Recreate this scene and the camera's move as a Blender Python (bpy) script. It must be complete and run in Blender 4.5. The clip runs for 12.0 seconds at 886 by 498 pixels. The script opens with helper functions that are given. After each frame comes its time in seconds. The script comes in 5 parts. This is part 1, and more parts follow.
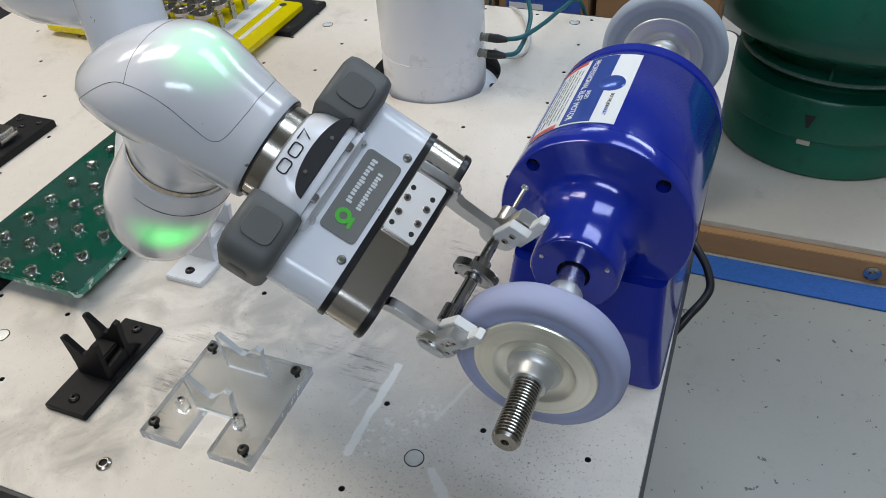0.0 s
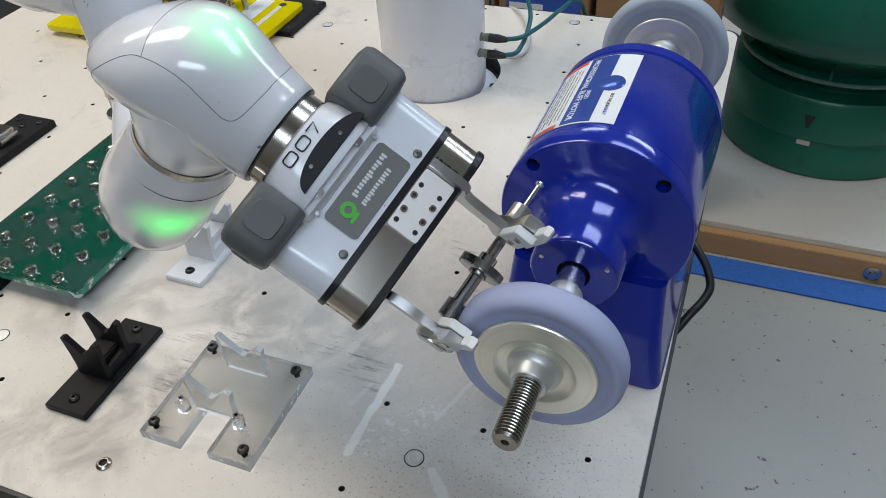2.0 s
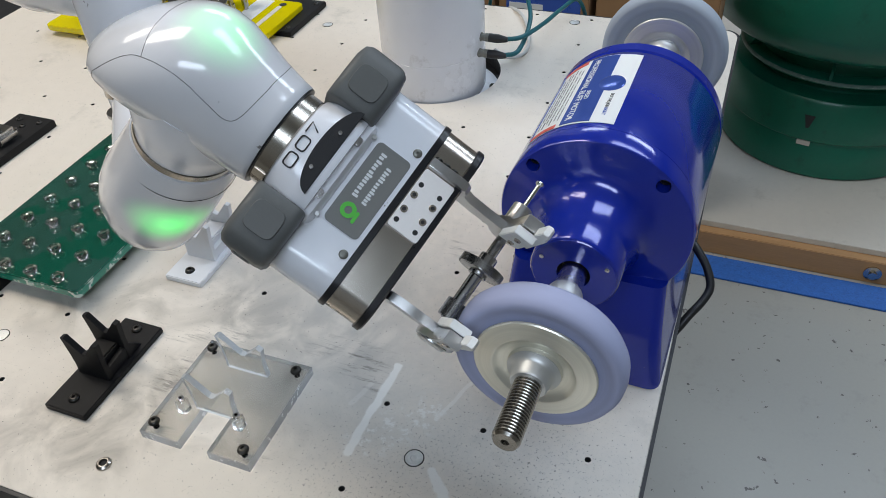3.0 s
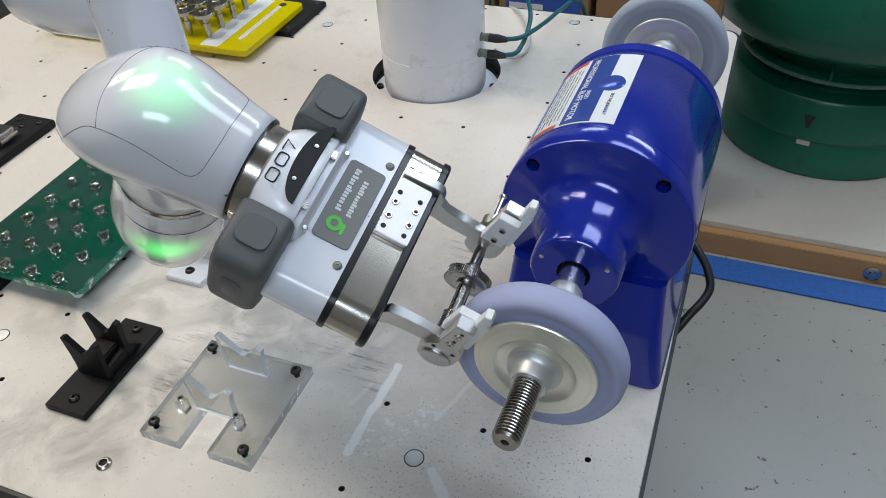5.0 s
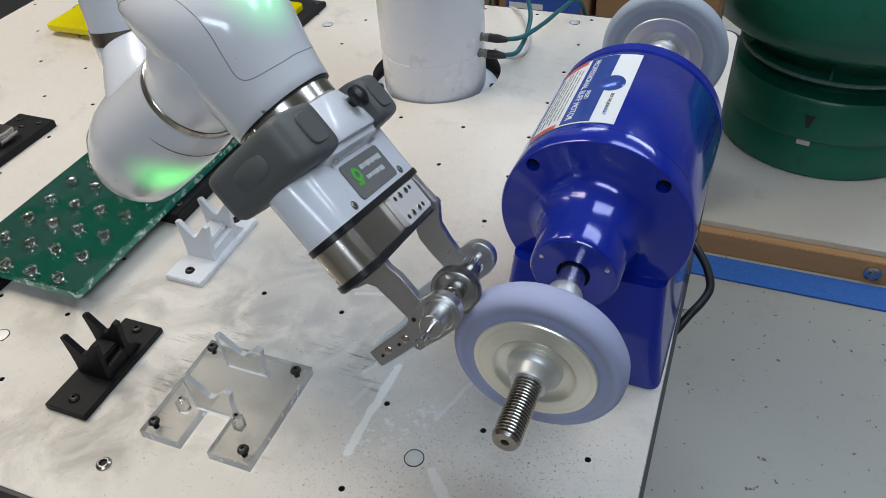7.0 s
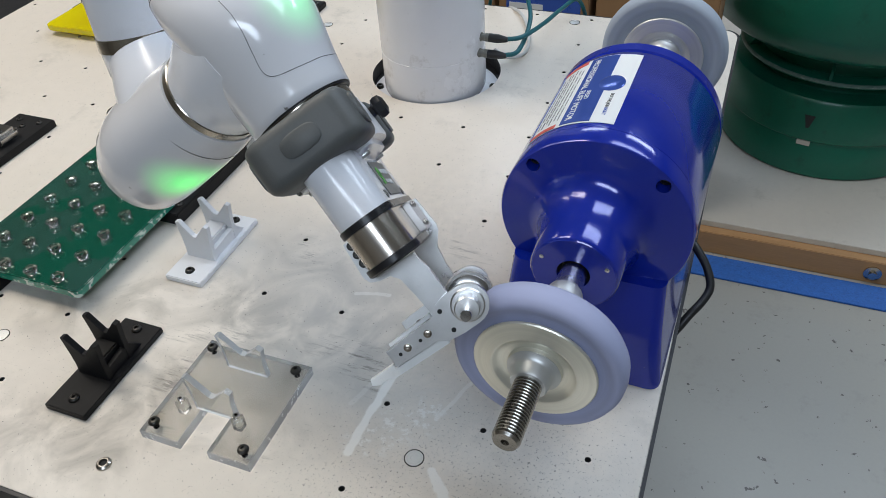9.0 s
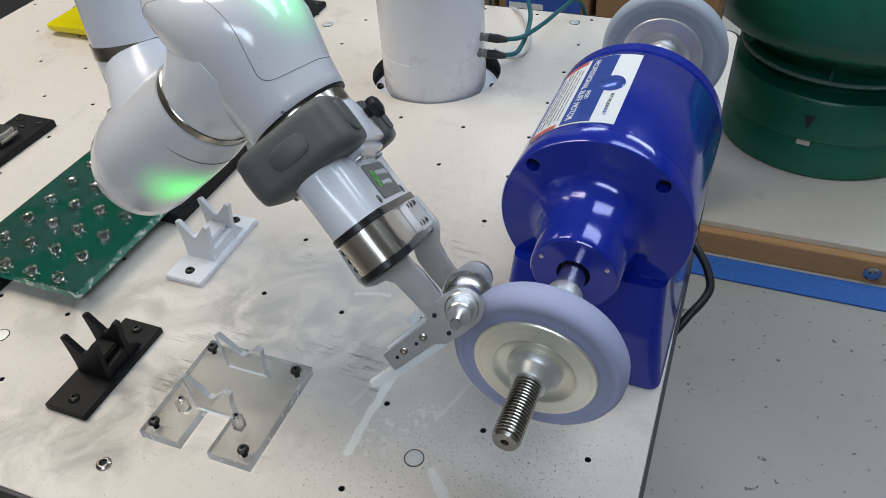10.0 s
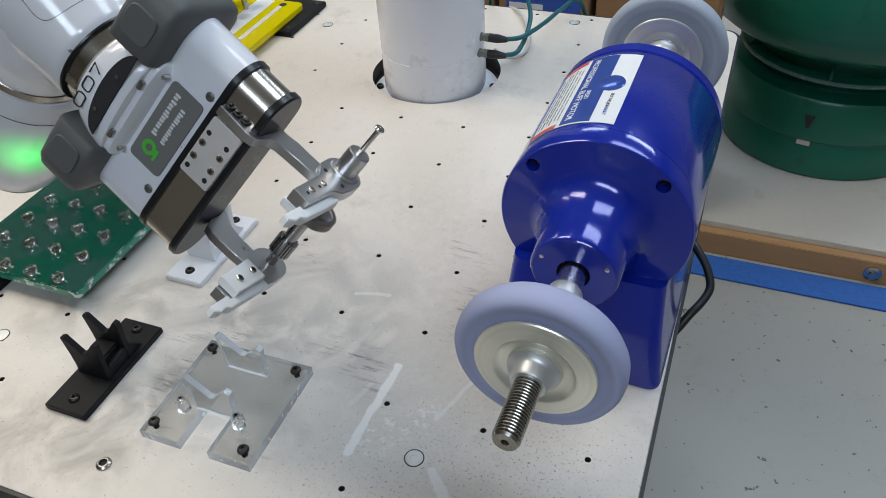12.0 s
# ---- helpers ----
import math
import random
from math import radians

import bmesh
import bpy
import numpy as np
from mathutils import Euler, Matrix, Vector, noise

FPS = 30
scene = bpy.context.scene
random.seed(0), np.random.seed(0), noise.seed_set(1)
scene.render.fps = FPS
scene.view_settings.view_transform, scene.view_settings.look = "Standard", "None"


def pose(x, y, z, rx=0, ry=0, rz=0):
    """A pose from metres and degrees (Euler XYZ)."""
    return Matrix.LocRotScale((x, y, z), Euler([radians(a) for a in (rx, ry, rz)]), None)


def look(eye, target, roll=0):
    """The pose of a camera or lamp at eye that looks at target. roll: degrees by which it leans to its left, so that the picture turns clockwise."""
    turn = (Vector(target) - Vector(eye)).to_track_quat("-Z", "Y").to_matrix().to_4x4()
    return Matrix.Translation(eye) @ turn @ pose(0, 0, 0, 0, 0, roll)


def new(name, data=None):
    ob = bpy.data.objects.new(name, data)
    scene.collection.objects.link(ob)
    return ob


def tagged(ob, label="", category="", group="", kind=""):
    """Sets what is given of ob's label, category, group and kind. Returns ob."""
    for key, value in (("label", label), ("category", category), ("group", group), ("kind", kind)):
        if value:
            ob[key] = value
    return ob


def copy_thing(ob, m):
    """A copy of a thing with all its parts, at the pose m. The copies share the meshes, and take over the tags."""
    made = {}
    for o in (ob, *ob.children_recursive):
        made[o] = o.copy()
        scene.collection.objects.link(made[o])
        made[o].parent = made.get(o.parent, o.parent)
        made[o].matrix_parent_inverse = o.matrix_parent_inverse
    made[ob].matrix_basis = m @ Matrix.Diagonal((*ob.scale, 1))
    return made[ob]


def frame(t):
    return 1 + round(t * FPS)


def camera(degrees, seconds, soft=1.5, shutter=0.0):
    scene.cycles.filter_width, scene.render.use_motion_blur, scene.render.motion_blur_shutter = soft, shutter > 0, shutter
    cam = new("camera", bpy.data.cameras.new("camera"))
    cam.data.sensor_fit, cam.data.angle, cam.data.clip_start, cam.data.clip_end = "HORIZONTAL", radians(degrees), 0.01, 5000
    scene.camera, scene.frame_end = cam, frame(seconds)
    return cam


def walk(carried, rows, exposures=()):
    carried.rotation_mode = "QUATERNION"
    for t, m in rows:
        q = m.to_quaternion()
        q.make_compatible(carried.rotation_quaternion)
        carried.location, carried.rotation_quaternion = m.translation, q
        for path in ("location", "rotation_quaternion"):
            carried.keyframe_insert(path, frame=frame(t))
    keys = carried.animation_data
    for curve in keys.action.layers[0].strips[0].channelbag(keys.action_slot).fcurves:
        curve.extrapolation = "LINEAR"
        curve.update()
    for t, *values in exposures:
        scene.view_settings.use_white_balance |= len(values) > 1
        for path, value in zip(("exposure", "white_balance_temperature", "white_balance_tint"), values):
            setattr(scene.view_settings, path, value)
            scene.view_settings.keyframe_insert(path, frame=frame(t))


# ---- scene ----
# Camera: stands still.
cam = camera(59.25, 12.0, 0.7, 0.1)
EYE, AIM = (0.2590, -0.3240, 0.6214), (-0.0448, 0.3714, -0.0298)
walk(cam, [(0.0, look(EYE, AIM, -4.11)), (12.0, look(EYE, AIM, -4.11))], [(0.0, 0.0), (12.0, 0.0)])

# Light: ceiling panels of a workshop.
FLOOR_Z = -0.85
CEIL_Z = 2.15


def lamp(name, m, sx, sy, watts, colour):
    data = bpy.data.lights.new(name, "AREA")
    data.shape, data.size, data.size_y, data.energy, data.color = "RECTANGLE", sx, sy, watts, colour
    ob = new(name, data)
    ob.matrix_world = m
    return ob


WARM, COOL = (1.0, 0.925, 0.82), (0.75, 0.885, 1.06)
LAMPS = [(-1.3, 0.3, 1.4, 0.6, 30, WARM), (0.9, 0.9, 1.4, 0.6, 19, COOL), (-1.0, 2.9, 1.4, 0.6, 22, COOL), (1.3, 2.6, 1.4, 0.6, 29, COOL), (0.5, -1.7, 1.4, 0.6, 31, COOL), (-3.0, 1.0, 1.4, 0.6, 15, WARM)]
for lx, ly, sx, sy, watts, tone in LAMPS:
    lamp("ceiling_lamp_light", pose(lx, ly, CEIL_Z - 0.09), sx, sy, watts, tone)
world = bpy.data.worlds.new("world")
scene.world = world
world.use_nodes = True
world.node_tree.nodes["Background"].inputs[0].default_value = (0.8, 0.85, 1.0, 1)
world.node_tree.nodes["Background"].inputs[1].default_value = 0.15

# ---- materials ----


def node(nt, kind, **inputs):
    n = nt.nodes.new(kind)
    for key, value in inputs.items():
        n.inputs[key.replace("_", " ")].default_value = value
    return n


def surf(name, colour, rough=0.5, metal=0.0, vary=0.12, scale=15.0, fine=180.0, bump=0.03, coat=0.0, clear=0.0, ior=1.45, stretch=(1, 1, 1), dirt=None, dirt_amount=0.5, rough_vary=0.1):
    m = bpy.data.materials.new(name)
    m.use_nodes = True
    nt = m.node_tree
    b = nt.nodes["Principled BSDF"]
    tc = nt.nodes.new("ShaderNodeTexCoord")
    mp = nt.nodes.new("ShaderNodeMapping")
    mp.inputs["Scale"].default_value = stretch
    nt.links.new(tc.outputs["Object"], mp.inputs["Vector"])
    n1 = node(nt, "ShaderNodeTexNoise", Scale=scale, Detail=5.0, Roughness=0.6)
    n2 = node(nt, "ShaderNodeTexNoise", Scale=fine, Detail=3.0)
    for n in (n1, n2):
        nt.links.new(mp.outputs["Vector"], n.inputs["Vector"])
    mix = nt.nodes.new("ShaderNodeMix")
    mix.data_type = "RGBA"
    c = colour
    mix.inputs["A"].default_value = (c[0] * (1 - vary), c[1] * (1 - vary), c[2] * (1 - vary), 1)
    mix.inputs["B"].default_value = (min(1, c[0] * (1 + vary)), min(1, c[1] * (1 + vary)), min(1, c[2] * (1 + vary)), 1)
    add = nt.nodes.new("ShaderNodeMath")
    add.operation = "ADD"
    half = nt.nodes.new("ShaderNodeMath")
    half.operation = "MULTIPLY"
    half.inputs[1].default_value = 0.5
    nt.links.new(n1.outputs["Fac"], add.inputs[0])
    nt.links.new(n2.outputs["Fac"], add.inputs[1])
    nt.links.new(add.outputs[0], half.inputs[0])
    nt.links.new(half.outputs[0], mix.inputs["Factor"])
    out = mix.outputs["Result"]
    if dirt:
        n3 = node(nt, "ShaderNodeTexNoise", Scale=scale * 2.3, Detail=8.0, Roughness=0.75)
        nt.links.new(mp.outputs["Vector"], n3.inputs["Vector"])
        ramp = nt.nodes.new("ShaderNodeMapRange")
        ramp.inputs["From Min"].default_value, ramp.inputs["From Max"].default_value = 0.56, 0.74
        ramp.inputs["To Max"].default_value = dirt_amount
        nt.links.new(n3.outputs["Fac"], ramp.inputs["Value"])
        mix2 = nt.nodes.new("ShaderNodeMix")
        mix2.data_type = "RGBA"
        mix2.inputs["B"].default_value = (*dirt, 1)
        nt.links.new(ramp.outputs[0], mix2.inputs["Factor"])
        nt.links.new(out, mix2.inputs["A"])
        out = mix2.outputs["Result"]
    nt.links.new(out, b.inputs["Base Color"])
    rr = nt.nodes.new("ShaderNodeMapRange")
    rr.inputs["To Min"].default_value, rr.inputs["To Max"].default_value = max(0.0, rough - rough_vary), min(1.0, rough + rough_vary)
    nt.links.new(n1.outputs["Fac"], rr.inputs["Value"])
    nt.links.new(rr.outputs[0], b.inputs["Roughness"])
    b.inputs["Metallic"].default_value = metal
    b.inputs["Coat Weight"].default_value = coat
    b.inputs["Coat Roughness"].default_value = 0.06
    b.inputs["Transmission Weight"].default_value = clear
    b.inputs["IOR"].default_value = ior
    if bump:
        bp = node(nt, "ShaderNodeBump", Strength=bump, Distance=0.002)
        nt.links.new(half.outputs[0], bp.inputs["Height"])
        nt.links.new(bp.outputs[0], b.inputs["Normal"])
    return m


def math_node(nt, op, a, b=None, clamp=False):
    n = nt.nodes.new("ShaderNodeMath")
    n.operation, n.use_clamp = op, clamp
    for i, v in enumerate((a, b)):
        if v is None:
            continue
        if isinstance(v, (int, float)):
            n.inputs[i].default_value = v
        else:
            nt.links.new(v, n.inputs[i])
    return n.outputs[0]


def stroke_mask(nt, xs, ys, a, b, width, soft):
    """1 on a straight stroke from a to b, with a soft edge."""
    ax, ay = a
    dx, dy = b[0] - ax, b[1] - ay
    ll = dx * dx + dy * dy
    px, py = math_node(nt, "SUBTRACT", xs, ax), math_node(nt, "SUBTRACT", ys, ay)
    t = math_node(nt, "DIVIDE", math_node(nt, "ADD", math_node(nt, "MULTIPLY", px, dx), math_node(nt, "MULTIPLY", py, dy)), ll, True)
    ex = math_node(nt, "SUBTRACT", px, math_node(nt, "MULTIPLY", t, dx))
    ey = math_node(nt, "SUBTRACT", py, math_node(nt, "MULTIPLY", t, dy))
    d = math_node(nt, "SQRT", math_node(nt, "ADD", math_node(nt, "MULTIPLY", ex, ex), math_node(nt, "MULTIPLY", ey, ey)))
    return math_node(nt, "SUBTRACT", 1.0, math_node(nt, "DIVIDE", math_node(nt, "SUBTRACT", d, width - soft), soft), True)


def specked(m, scale, lo, hi, colour, amount):
    """Adds scattered small chips and specks, or painted glints."""
    nt = m.node_tree
    b = nt.nodes["Principled BSDF"]
    tc = nt.nodes.new("ShaderNodeTexCoord")
    n = node(nt, "ShaderNodeTexNoise", Scale=scale, Detail=3.0, Roughness=0.65)
    nt.links.new(tc.outputs["Object"], n.inputs["Vector"])
    r = nt.nodes.new("ShaderNodeMapRange")
    r.inputs["From Min"].default_value, r.inputs["From Max"].default_value, r.inputs["To Max"].default_value = lo, hi, amount
    nt.links.new(n.outputs["Fac"], r.inputs["Value"])
    mx = nt.nodes.new("ShaderNodeMix")
    mx.data_type = "RGBA"
    mx.inputs["B"].default_value = (*colour, 1)
    nt.links.new(r.outputs[0], mx.inputs["Factor"])
    nt.links.new(b.inputs["Base Color"].links[0].from_socket, mx.inputs["A"])
    nt.links.new(mx.outputs["Result"], b.inputs["Base Color"])
    return m


def table_surface():
    """White painted board with grey wear, dark scuffs, pale rub marks and a dimmer centre painted in."""
    m = surf("painted_board", (0.70, 0.64, 0.565), 0.36, 0, 0.09, 4.0, 60.0, 0.02, dirt=(0.34, 0.32, 0.28), dirt_amount=0.5)
    nt = m.node_tree
    b = nt.nodes["Principled BSDF"]
    base = b.inputs["Base Color"].links[0].from_socket
    tc = nt.nodes.new("ShaderNodeTexCoord")
    sep = nt.nodes.new("ShaderNodeSeparateXYZ")
    nt.links.new(tc.outputs["Object"], sep.inputs[0])
    warp = node(nt, "ShaderNodeTexNoise", Scale=22.0, Detail=4.0)
    nt.links.new(tc.outputs["Object"], warp.inputs["Vector"])
    w = math_node(nt, "MULTIPLY", math_node(nt, "SUBTRACT", warp.outputs["Fac"], 0.5), 0.018)
    xs, ys = math_node(nt, "ADD", sep.outputs[0], w), math_node(nt, "ADD", sep.outputs[1], w)
    speck = node(nt, "ShaderNodeTexNoise", Scale=330.0, Detail=3.0, Roughness=0.7)
    nt.links.new(tc.outputs["Object"], speck.inputs["Vector"])
    grain = node(nt, "ShaderNodeTexNoise", Scale=70.0, Detail=6.0, Roughness=0.75)
    nt.links.new(tc.outputs["Object"], grain.inputs["Vector"])
    lie = nt.nodes.new("ShaderNodeMapping")
    lie.inputs["Rotation"].default_value = (0, 0, 0.35)
    lie.inputs["Scale"].default_value = (0.35, 2.2, 1)
    nt.links.new(tc.outputs["Object"], lie.inputs["Vector"])
    streak = node(nt, "ShaderNodeTexNoise", Scale=75.0, Detail=7.0, Roughness=0.75)
    nt.links.new(lie.outputs["Vector"], streak.inputs["Vector"])

    def lay(mask, colour):
        nonlocal base
        mx = nt.nodes.new("ShaderNodeMix")
        mx.data_type = "RGBA"
        mx.inputs["B"].default_value = (*colour, 1)
        nt.links.new(mask, mx.inputs["Factor"])
        nt.links.new(base, mx.inputs["A"])
        base = mx.outputs["Result"]

    def patch(a, c, width, soft, lo, hi, amount, tex):
        s = stroke_mask(nt, xs, ys, a, c, width, soft)
        r = nt.nodes.new("ShaderNodeMapRange")
        r.inputs["From Min"].default_value, r.inputs["From Max"].default_value = lo, hi
        r.inputs["To Max"].default_value = amount
        nt.links.new(tex, r.inputs["Value"])
        return math_node(nt, "MULTIPLY", s, r.outputs[0])

    # grey film of polishing dust in front of the wheel
    lay(patch((0.03, 0.05), (0.12, 0.10), 0.20, 0.18, 0.25, 0.75, 0.45, grain.outputs["Fac"]), (0.48, 0.475, 0.46))
    lay(patch((0.02, 0.03), (0.16, 0.08), 0.12, 0.10, 0.57, 0.68, 0.6, speck.outputs["Fac"]), (0.12, 0.12, 0.12))
    # grey table centre: dust film plus the weaker light there, both put into colour
    lay(patch((-0.08, 0.42), (0.03, 0.20), 0.14, 0.13, 0.25, 0.75, 0.42, grain.outputs["Fac"]), (0.42, 0.41, 0.39))
    # broad hand-wiped smudges
    cloud = node(nt, "ShaderNodeTexNoise", Scale=11.0, Detail=5.0, Roughness=0.55, Distortion=1.6)
    nt.links.new(tc.outputs["Object"], cloud.inputs["Vector"])
    for a, c, wd, am in (((-0.24, -0.02), (-0.20, 0.14), 0.075, 0.85), ((-0.17, 0.16), (-0.05, 0.15), 0.06, 0.8), ((-0.42, 0.10), (-0.36, 0.14), 0.07, 0.6), ((-0.30, 0.16), (-0.22, 0.20), 0.06, 0.6),
                         ((-0.16, 0.02), (-0.10, 0.03), 0.05, 0.7), ((-0.20, 0.28), (-0.08, 0.24), 0.08, 0.5), ((-0.42, -0.06), (-0.28, -0.08), 0.08, 0.5), ((-0.34, -0.03), (-0.28, -0.03), 0.045, 0.6)):
        lay(patch(a, c, wd, wd * 0.9, 0.40, 0.66, am, cloud.outputs["Fac"]), (0.30, 0.275, 0.24))
    # wide grey film, its colour deepened where the table centre gets less light
    lay(patch((-0.14, 0.21), (-0.03, 0.12), 0.15, 0.14, 0.2, 0.6, 0.72, cloud.outputs["Fac"]), (0.43, 0.42, 0.40))
    # dark scuffs
    for a, c, wd in (((-0.105, 0.155), (-0.03, 0.150), 0.02), ((-0.06, 0.145), (-0.02, 0.115), 0.018), ((-0.31, 0.05), (-0.29, 0.11), 0.02), ((-0.20, 0.30), (-0.17, 0.26), 0.012),
                     ((-0.26, 0.115), (-0.235, 0.125), 0.012), ((0.02, 0.27), (0.05, 0.29), 0.016), ((-0.02, 0.35), (0.02, 0.33), 0.014), ((0.02, 0.21), (0.03, 0.26), 0.012), ((-0.235, 0.06), (-0.20, 0.13), 0.022), ((-0.20, 0.0), (-0.225, 0.05), 0.016), ((-0.09, 0.0), (-0.13, 0.01), 0.012)):
        lay(patch(a, c, wd * 1.3, wd * 1.1, 0.52, 0.64, 0.62, streak.outputs["Fac"]), (0.13, 0.12, 0.11))
    lay(patch((-0.9, 0.5), (0.25, 0.5), 0.8, 0.1, 0.655, 0.69, 0.8, speck.outputs["Fac"]), (0.10, 0.09, 0.08))
    lay(patch((-0.6, 0.1), (-0.15, 0.0), 0.2, 0.16, 0.60, 0.74, 0.45, streak.outputs["Fac"]), (0.33, 0.30, 0.26))
    # pale rub marks
    for a, c, wd, am in (((-0.009, 0.150), (-0.013, 0.036), 0.0055, 0.9), ((0.07, 0.042), (0.105, 0.005), 0.0055, 0.85), ((-0.035, 0.09), (-0.025, 0.12), 0.003, 0.22),
                         ((-0.10, 0.235), (-0.06, 0.245), 0.003, 0.4), ((0.055, 0.10), (0.075, 0.16), 0.0025, 0.4)):
        lay(math_node(nt, "MULTIPLY", stroke_mask(nt, xs, ys, a, c, wd, wd * 0.35), am), (0.76, 0.75, 0.72))
    lay(patch((0.0, 0.055), (0.045, 0.105), 0.03, 0.02, 0.52, 0.58, 0.75, grain.outputs["Fac"]), (0.72, 0.71, 0.68))
    nt.links.new(base, b.inputs["Base Color"])
    return m


def glow_shell(name, centre, size, colour, power):
    """Glossy white shell, lit from inside by a green status light that shines through."""
    m = specked(surf(name, (0.73, 0.735, 0.765), 0.16, 0, 0.03, 9.0, 60.0, 0.004, coat=0.5, rough_vary=0.04), 75.0, 0.735, 0.755, (0.12, 0.11, 0.10), 0.8)
    nt = m.node_tree
    b = nt.nodes["Principled BSDF"]
    tc = nt.nodes.new("ShaderNodeTexCoord")
    sub = nt.nodes.new("ShaderNodeVectorMath")
    sub.operation = "SUBTRACT"
    sub.inputs[1].default_value = centre
    nt.links.new(tc.outputs["Object"], sub.inputs[0])
    div = nt.nodes.new("ShaderNodeVectorMath")
    div.operation = "DIVIDE"
    div.inputs[1].default_value = size
    nt.links.new(sub.outputs[0], div.inputs[0])
    ln = nt.nodes.new("ShaderNodeVectorMath")
    ln.operation = "LENGTH"
    nt.links.new(div.outputs[0], ln.inputs[0])
    fall = math_node(nt, "SUBTRACT", 1.0, ln.outputs["Value"], True)
    fall = math_node(nt, "POWER", fall, 1.7)
    b.inputs["Emission Color"].default_value = (*colour, 1)
    nt.links.new(math_node(nt, "MULTIPLY", fall, power), b.inputs["Emission Strength"])
    return m


def ring_surface(name, colour, rough, metal, bands, bump, low=0.75):
    """Turned or worn round its own axis: fine rings by distance from the local z axis."""
    m = surf(name, colour, rough, metal, 0.05, 30.0, 250.0, 0.02)
    nt = m.node_tree
    b = nt.nodes["Principled BSDF"]
    tc = nt.nodes.new("ShaderNodeTexCoord")
    mul = nt.nodes.new("ShaderNodeVectorMath")
    mul.operation = "MULTIPLY"
    mul.inputs[1].default_value = (1, 1, 0)
    nt.links.new(tc.outputs["Object"], mul.inputs[0])
    ln = nt.nodes.new("ShaderNodeVectorMath")
    ln.operation = "LENGTH"
    nt.links.new(mul.outputs[0], ln.inputs[0])
    n = nt.nodes.new("ShaderNodeTexNoise")
    n.noise_dimensions = "1D"
    n.inputs["Scale"].default_value = bands
    n.inputs["Detail"].default_value = 4
    nt.links.new(ln.outputs["Value"], n.inputs["W"])
    old = b.inputs["Base Color"].links[0].from_socket
    mx = nt.nodes.new("ShaderNodeMix")
    mx.data_type, mx.blend_type = "RGBA", "MULTIPLY"
    mx.inputs["Factor"].default_value = 1
    rmp = nt.nodes.new("ShaderNodeMapRange")
    rmp.inputs["From Min"].default_value, rmp.inputs["From Max"].default_value = 0.3, 0.7
    rmp.inputs["To Min"].default_value, rmp.inputs["To Max"].default_value = low, 1.06
    nt.links.new(n.outputs["Fac"], rmp.inputs["Value"])
    nt.links.new(old, mx.inputs["A"])
    nt.links.new(rmp.outputs[0], mx.inputs["B"])
    nt.links.new(mx.outputs["Result"], b.inputs["Base Color"])
    bp = node(nt, "ShaderNodeBump", Strength=bump, Distance=0.001)
    nt.links.new(n.outputs["Fac"], bp.inputs["Height"])
    nt.links.new(bp.outputs[0], b.inputs["Normal"])
    return m


M = {}
M["table"] = table_surface()
M["edge"] = surf("black_edge", (0.025, 0.025, 0.027), 0.45, 0, 0.2, 20, 200, 0.02)
# near-black colour that paints the shade inside holes, bores and seams
M["hole"] = surf("gap_shade", (0.02, 0.02, 0.02), 0.7)
M["wall"] = surf("wall_paint", (0.34, 0.32, 0.29), 0.8, 0, 0.06, 2, 60, 0.02)
M["ceiling"] = surf("ceiling_paint", (0.62, 0.62, 0.61), 0.85, 0, 0.05, 2, 60, 0.02)
M["floor"] = specked(surf("concrete_paint", (0.375, 0.36, 0.32), 0.38, 0, 0.06, 5, 120, 0.02, dirt=(0.24, 0.23, 0.21), dirt_amount=0.35), 44.0, 0.68, 0.71, (0.06, 0.05, 0.045), 0.85)
M["white"] = specked(surf("white_shell", (0.80, 0.815, 0.86), 0.2, 0, 0.03, 10, 60, 0.004, coat=0.3, rough_vary=0.04, dirt=(0.5, 0.49, 0.47), dirt_amount=0.15), 75.0, 0.735, 0.755, (0.12, 0.11, 0.10), 0.8)
M["base_white"] = surf("base_shell", (0.73, 0.74, 0.775), 0.25, 0, 0.03, 10, 60, 0.005, coat=0.3, dirt=(0.36, 0.34, 0.32), dirt_amount=0.6)
M["rubber"] = surf("grey_rubber", (0.10, 0.105, 0.103), 0.5, 0, 0.12, 40, 500, 0.03, dirt=(0.13, 0.135, 0.13), dirt_amount=0.4)
M["pad_grey"] = surf("plate_grey", (0.19, 0.19, 0.18), 0.45, 0, 0.08, 40, 900, 0.03)
M["black"] = surf("black_plastic", (0.012, 0.012, 0.014), 0.3, 0, 0.2, 30, 300, 0.01, dirt=(0.035, 0.035, 0.036), dirt_amount=0.5)
M["foam"] = surf("black_foam", (0.02, 0.021, 0.024), 0.8, 0, 0.4, 300, 1200, 0.3)
M["steel"] = surf("brushed_steel", (0.55, 0.505, 0.45), 0.22, 1, 0.05, 12, 200, 0.0, rough_vary=0.06)
M["warm_steel"] = surf("dark_steel", (0.43, 0.40, 0.35), 0.2, 1, 0.1, 20, 300, 0.01, rough_vary=0.06)
M["alu"] = surf("milled_aluminium", (0.64, 0.635, 0.63), 0.32, 1, 0.06, 60, 500, 0.012, dirt=(0.38, 0.38, 0.38), dirt_amount=0.3)
M["chrome"] = surf("bright_steel", (0.68, 0.67, 0.66), 0.12, 1, 0.06, 60, 500, 0.01)
M["gear"] = surf("gear_steel", (0.46, 0.45, 0.44), 0.24, 1, 0.1, 60, 600, 0.02)
M["nylon"] = surf("white_nylon", (0.84, 0.85, 0.84), 0.4, 0, 0.03, 40, 200, 0.01, dirt=(0.45, 0.44, 0.42), dirt_amount=0.25)
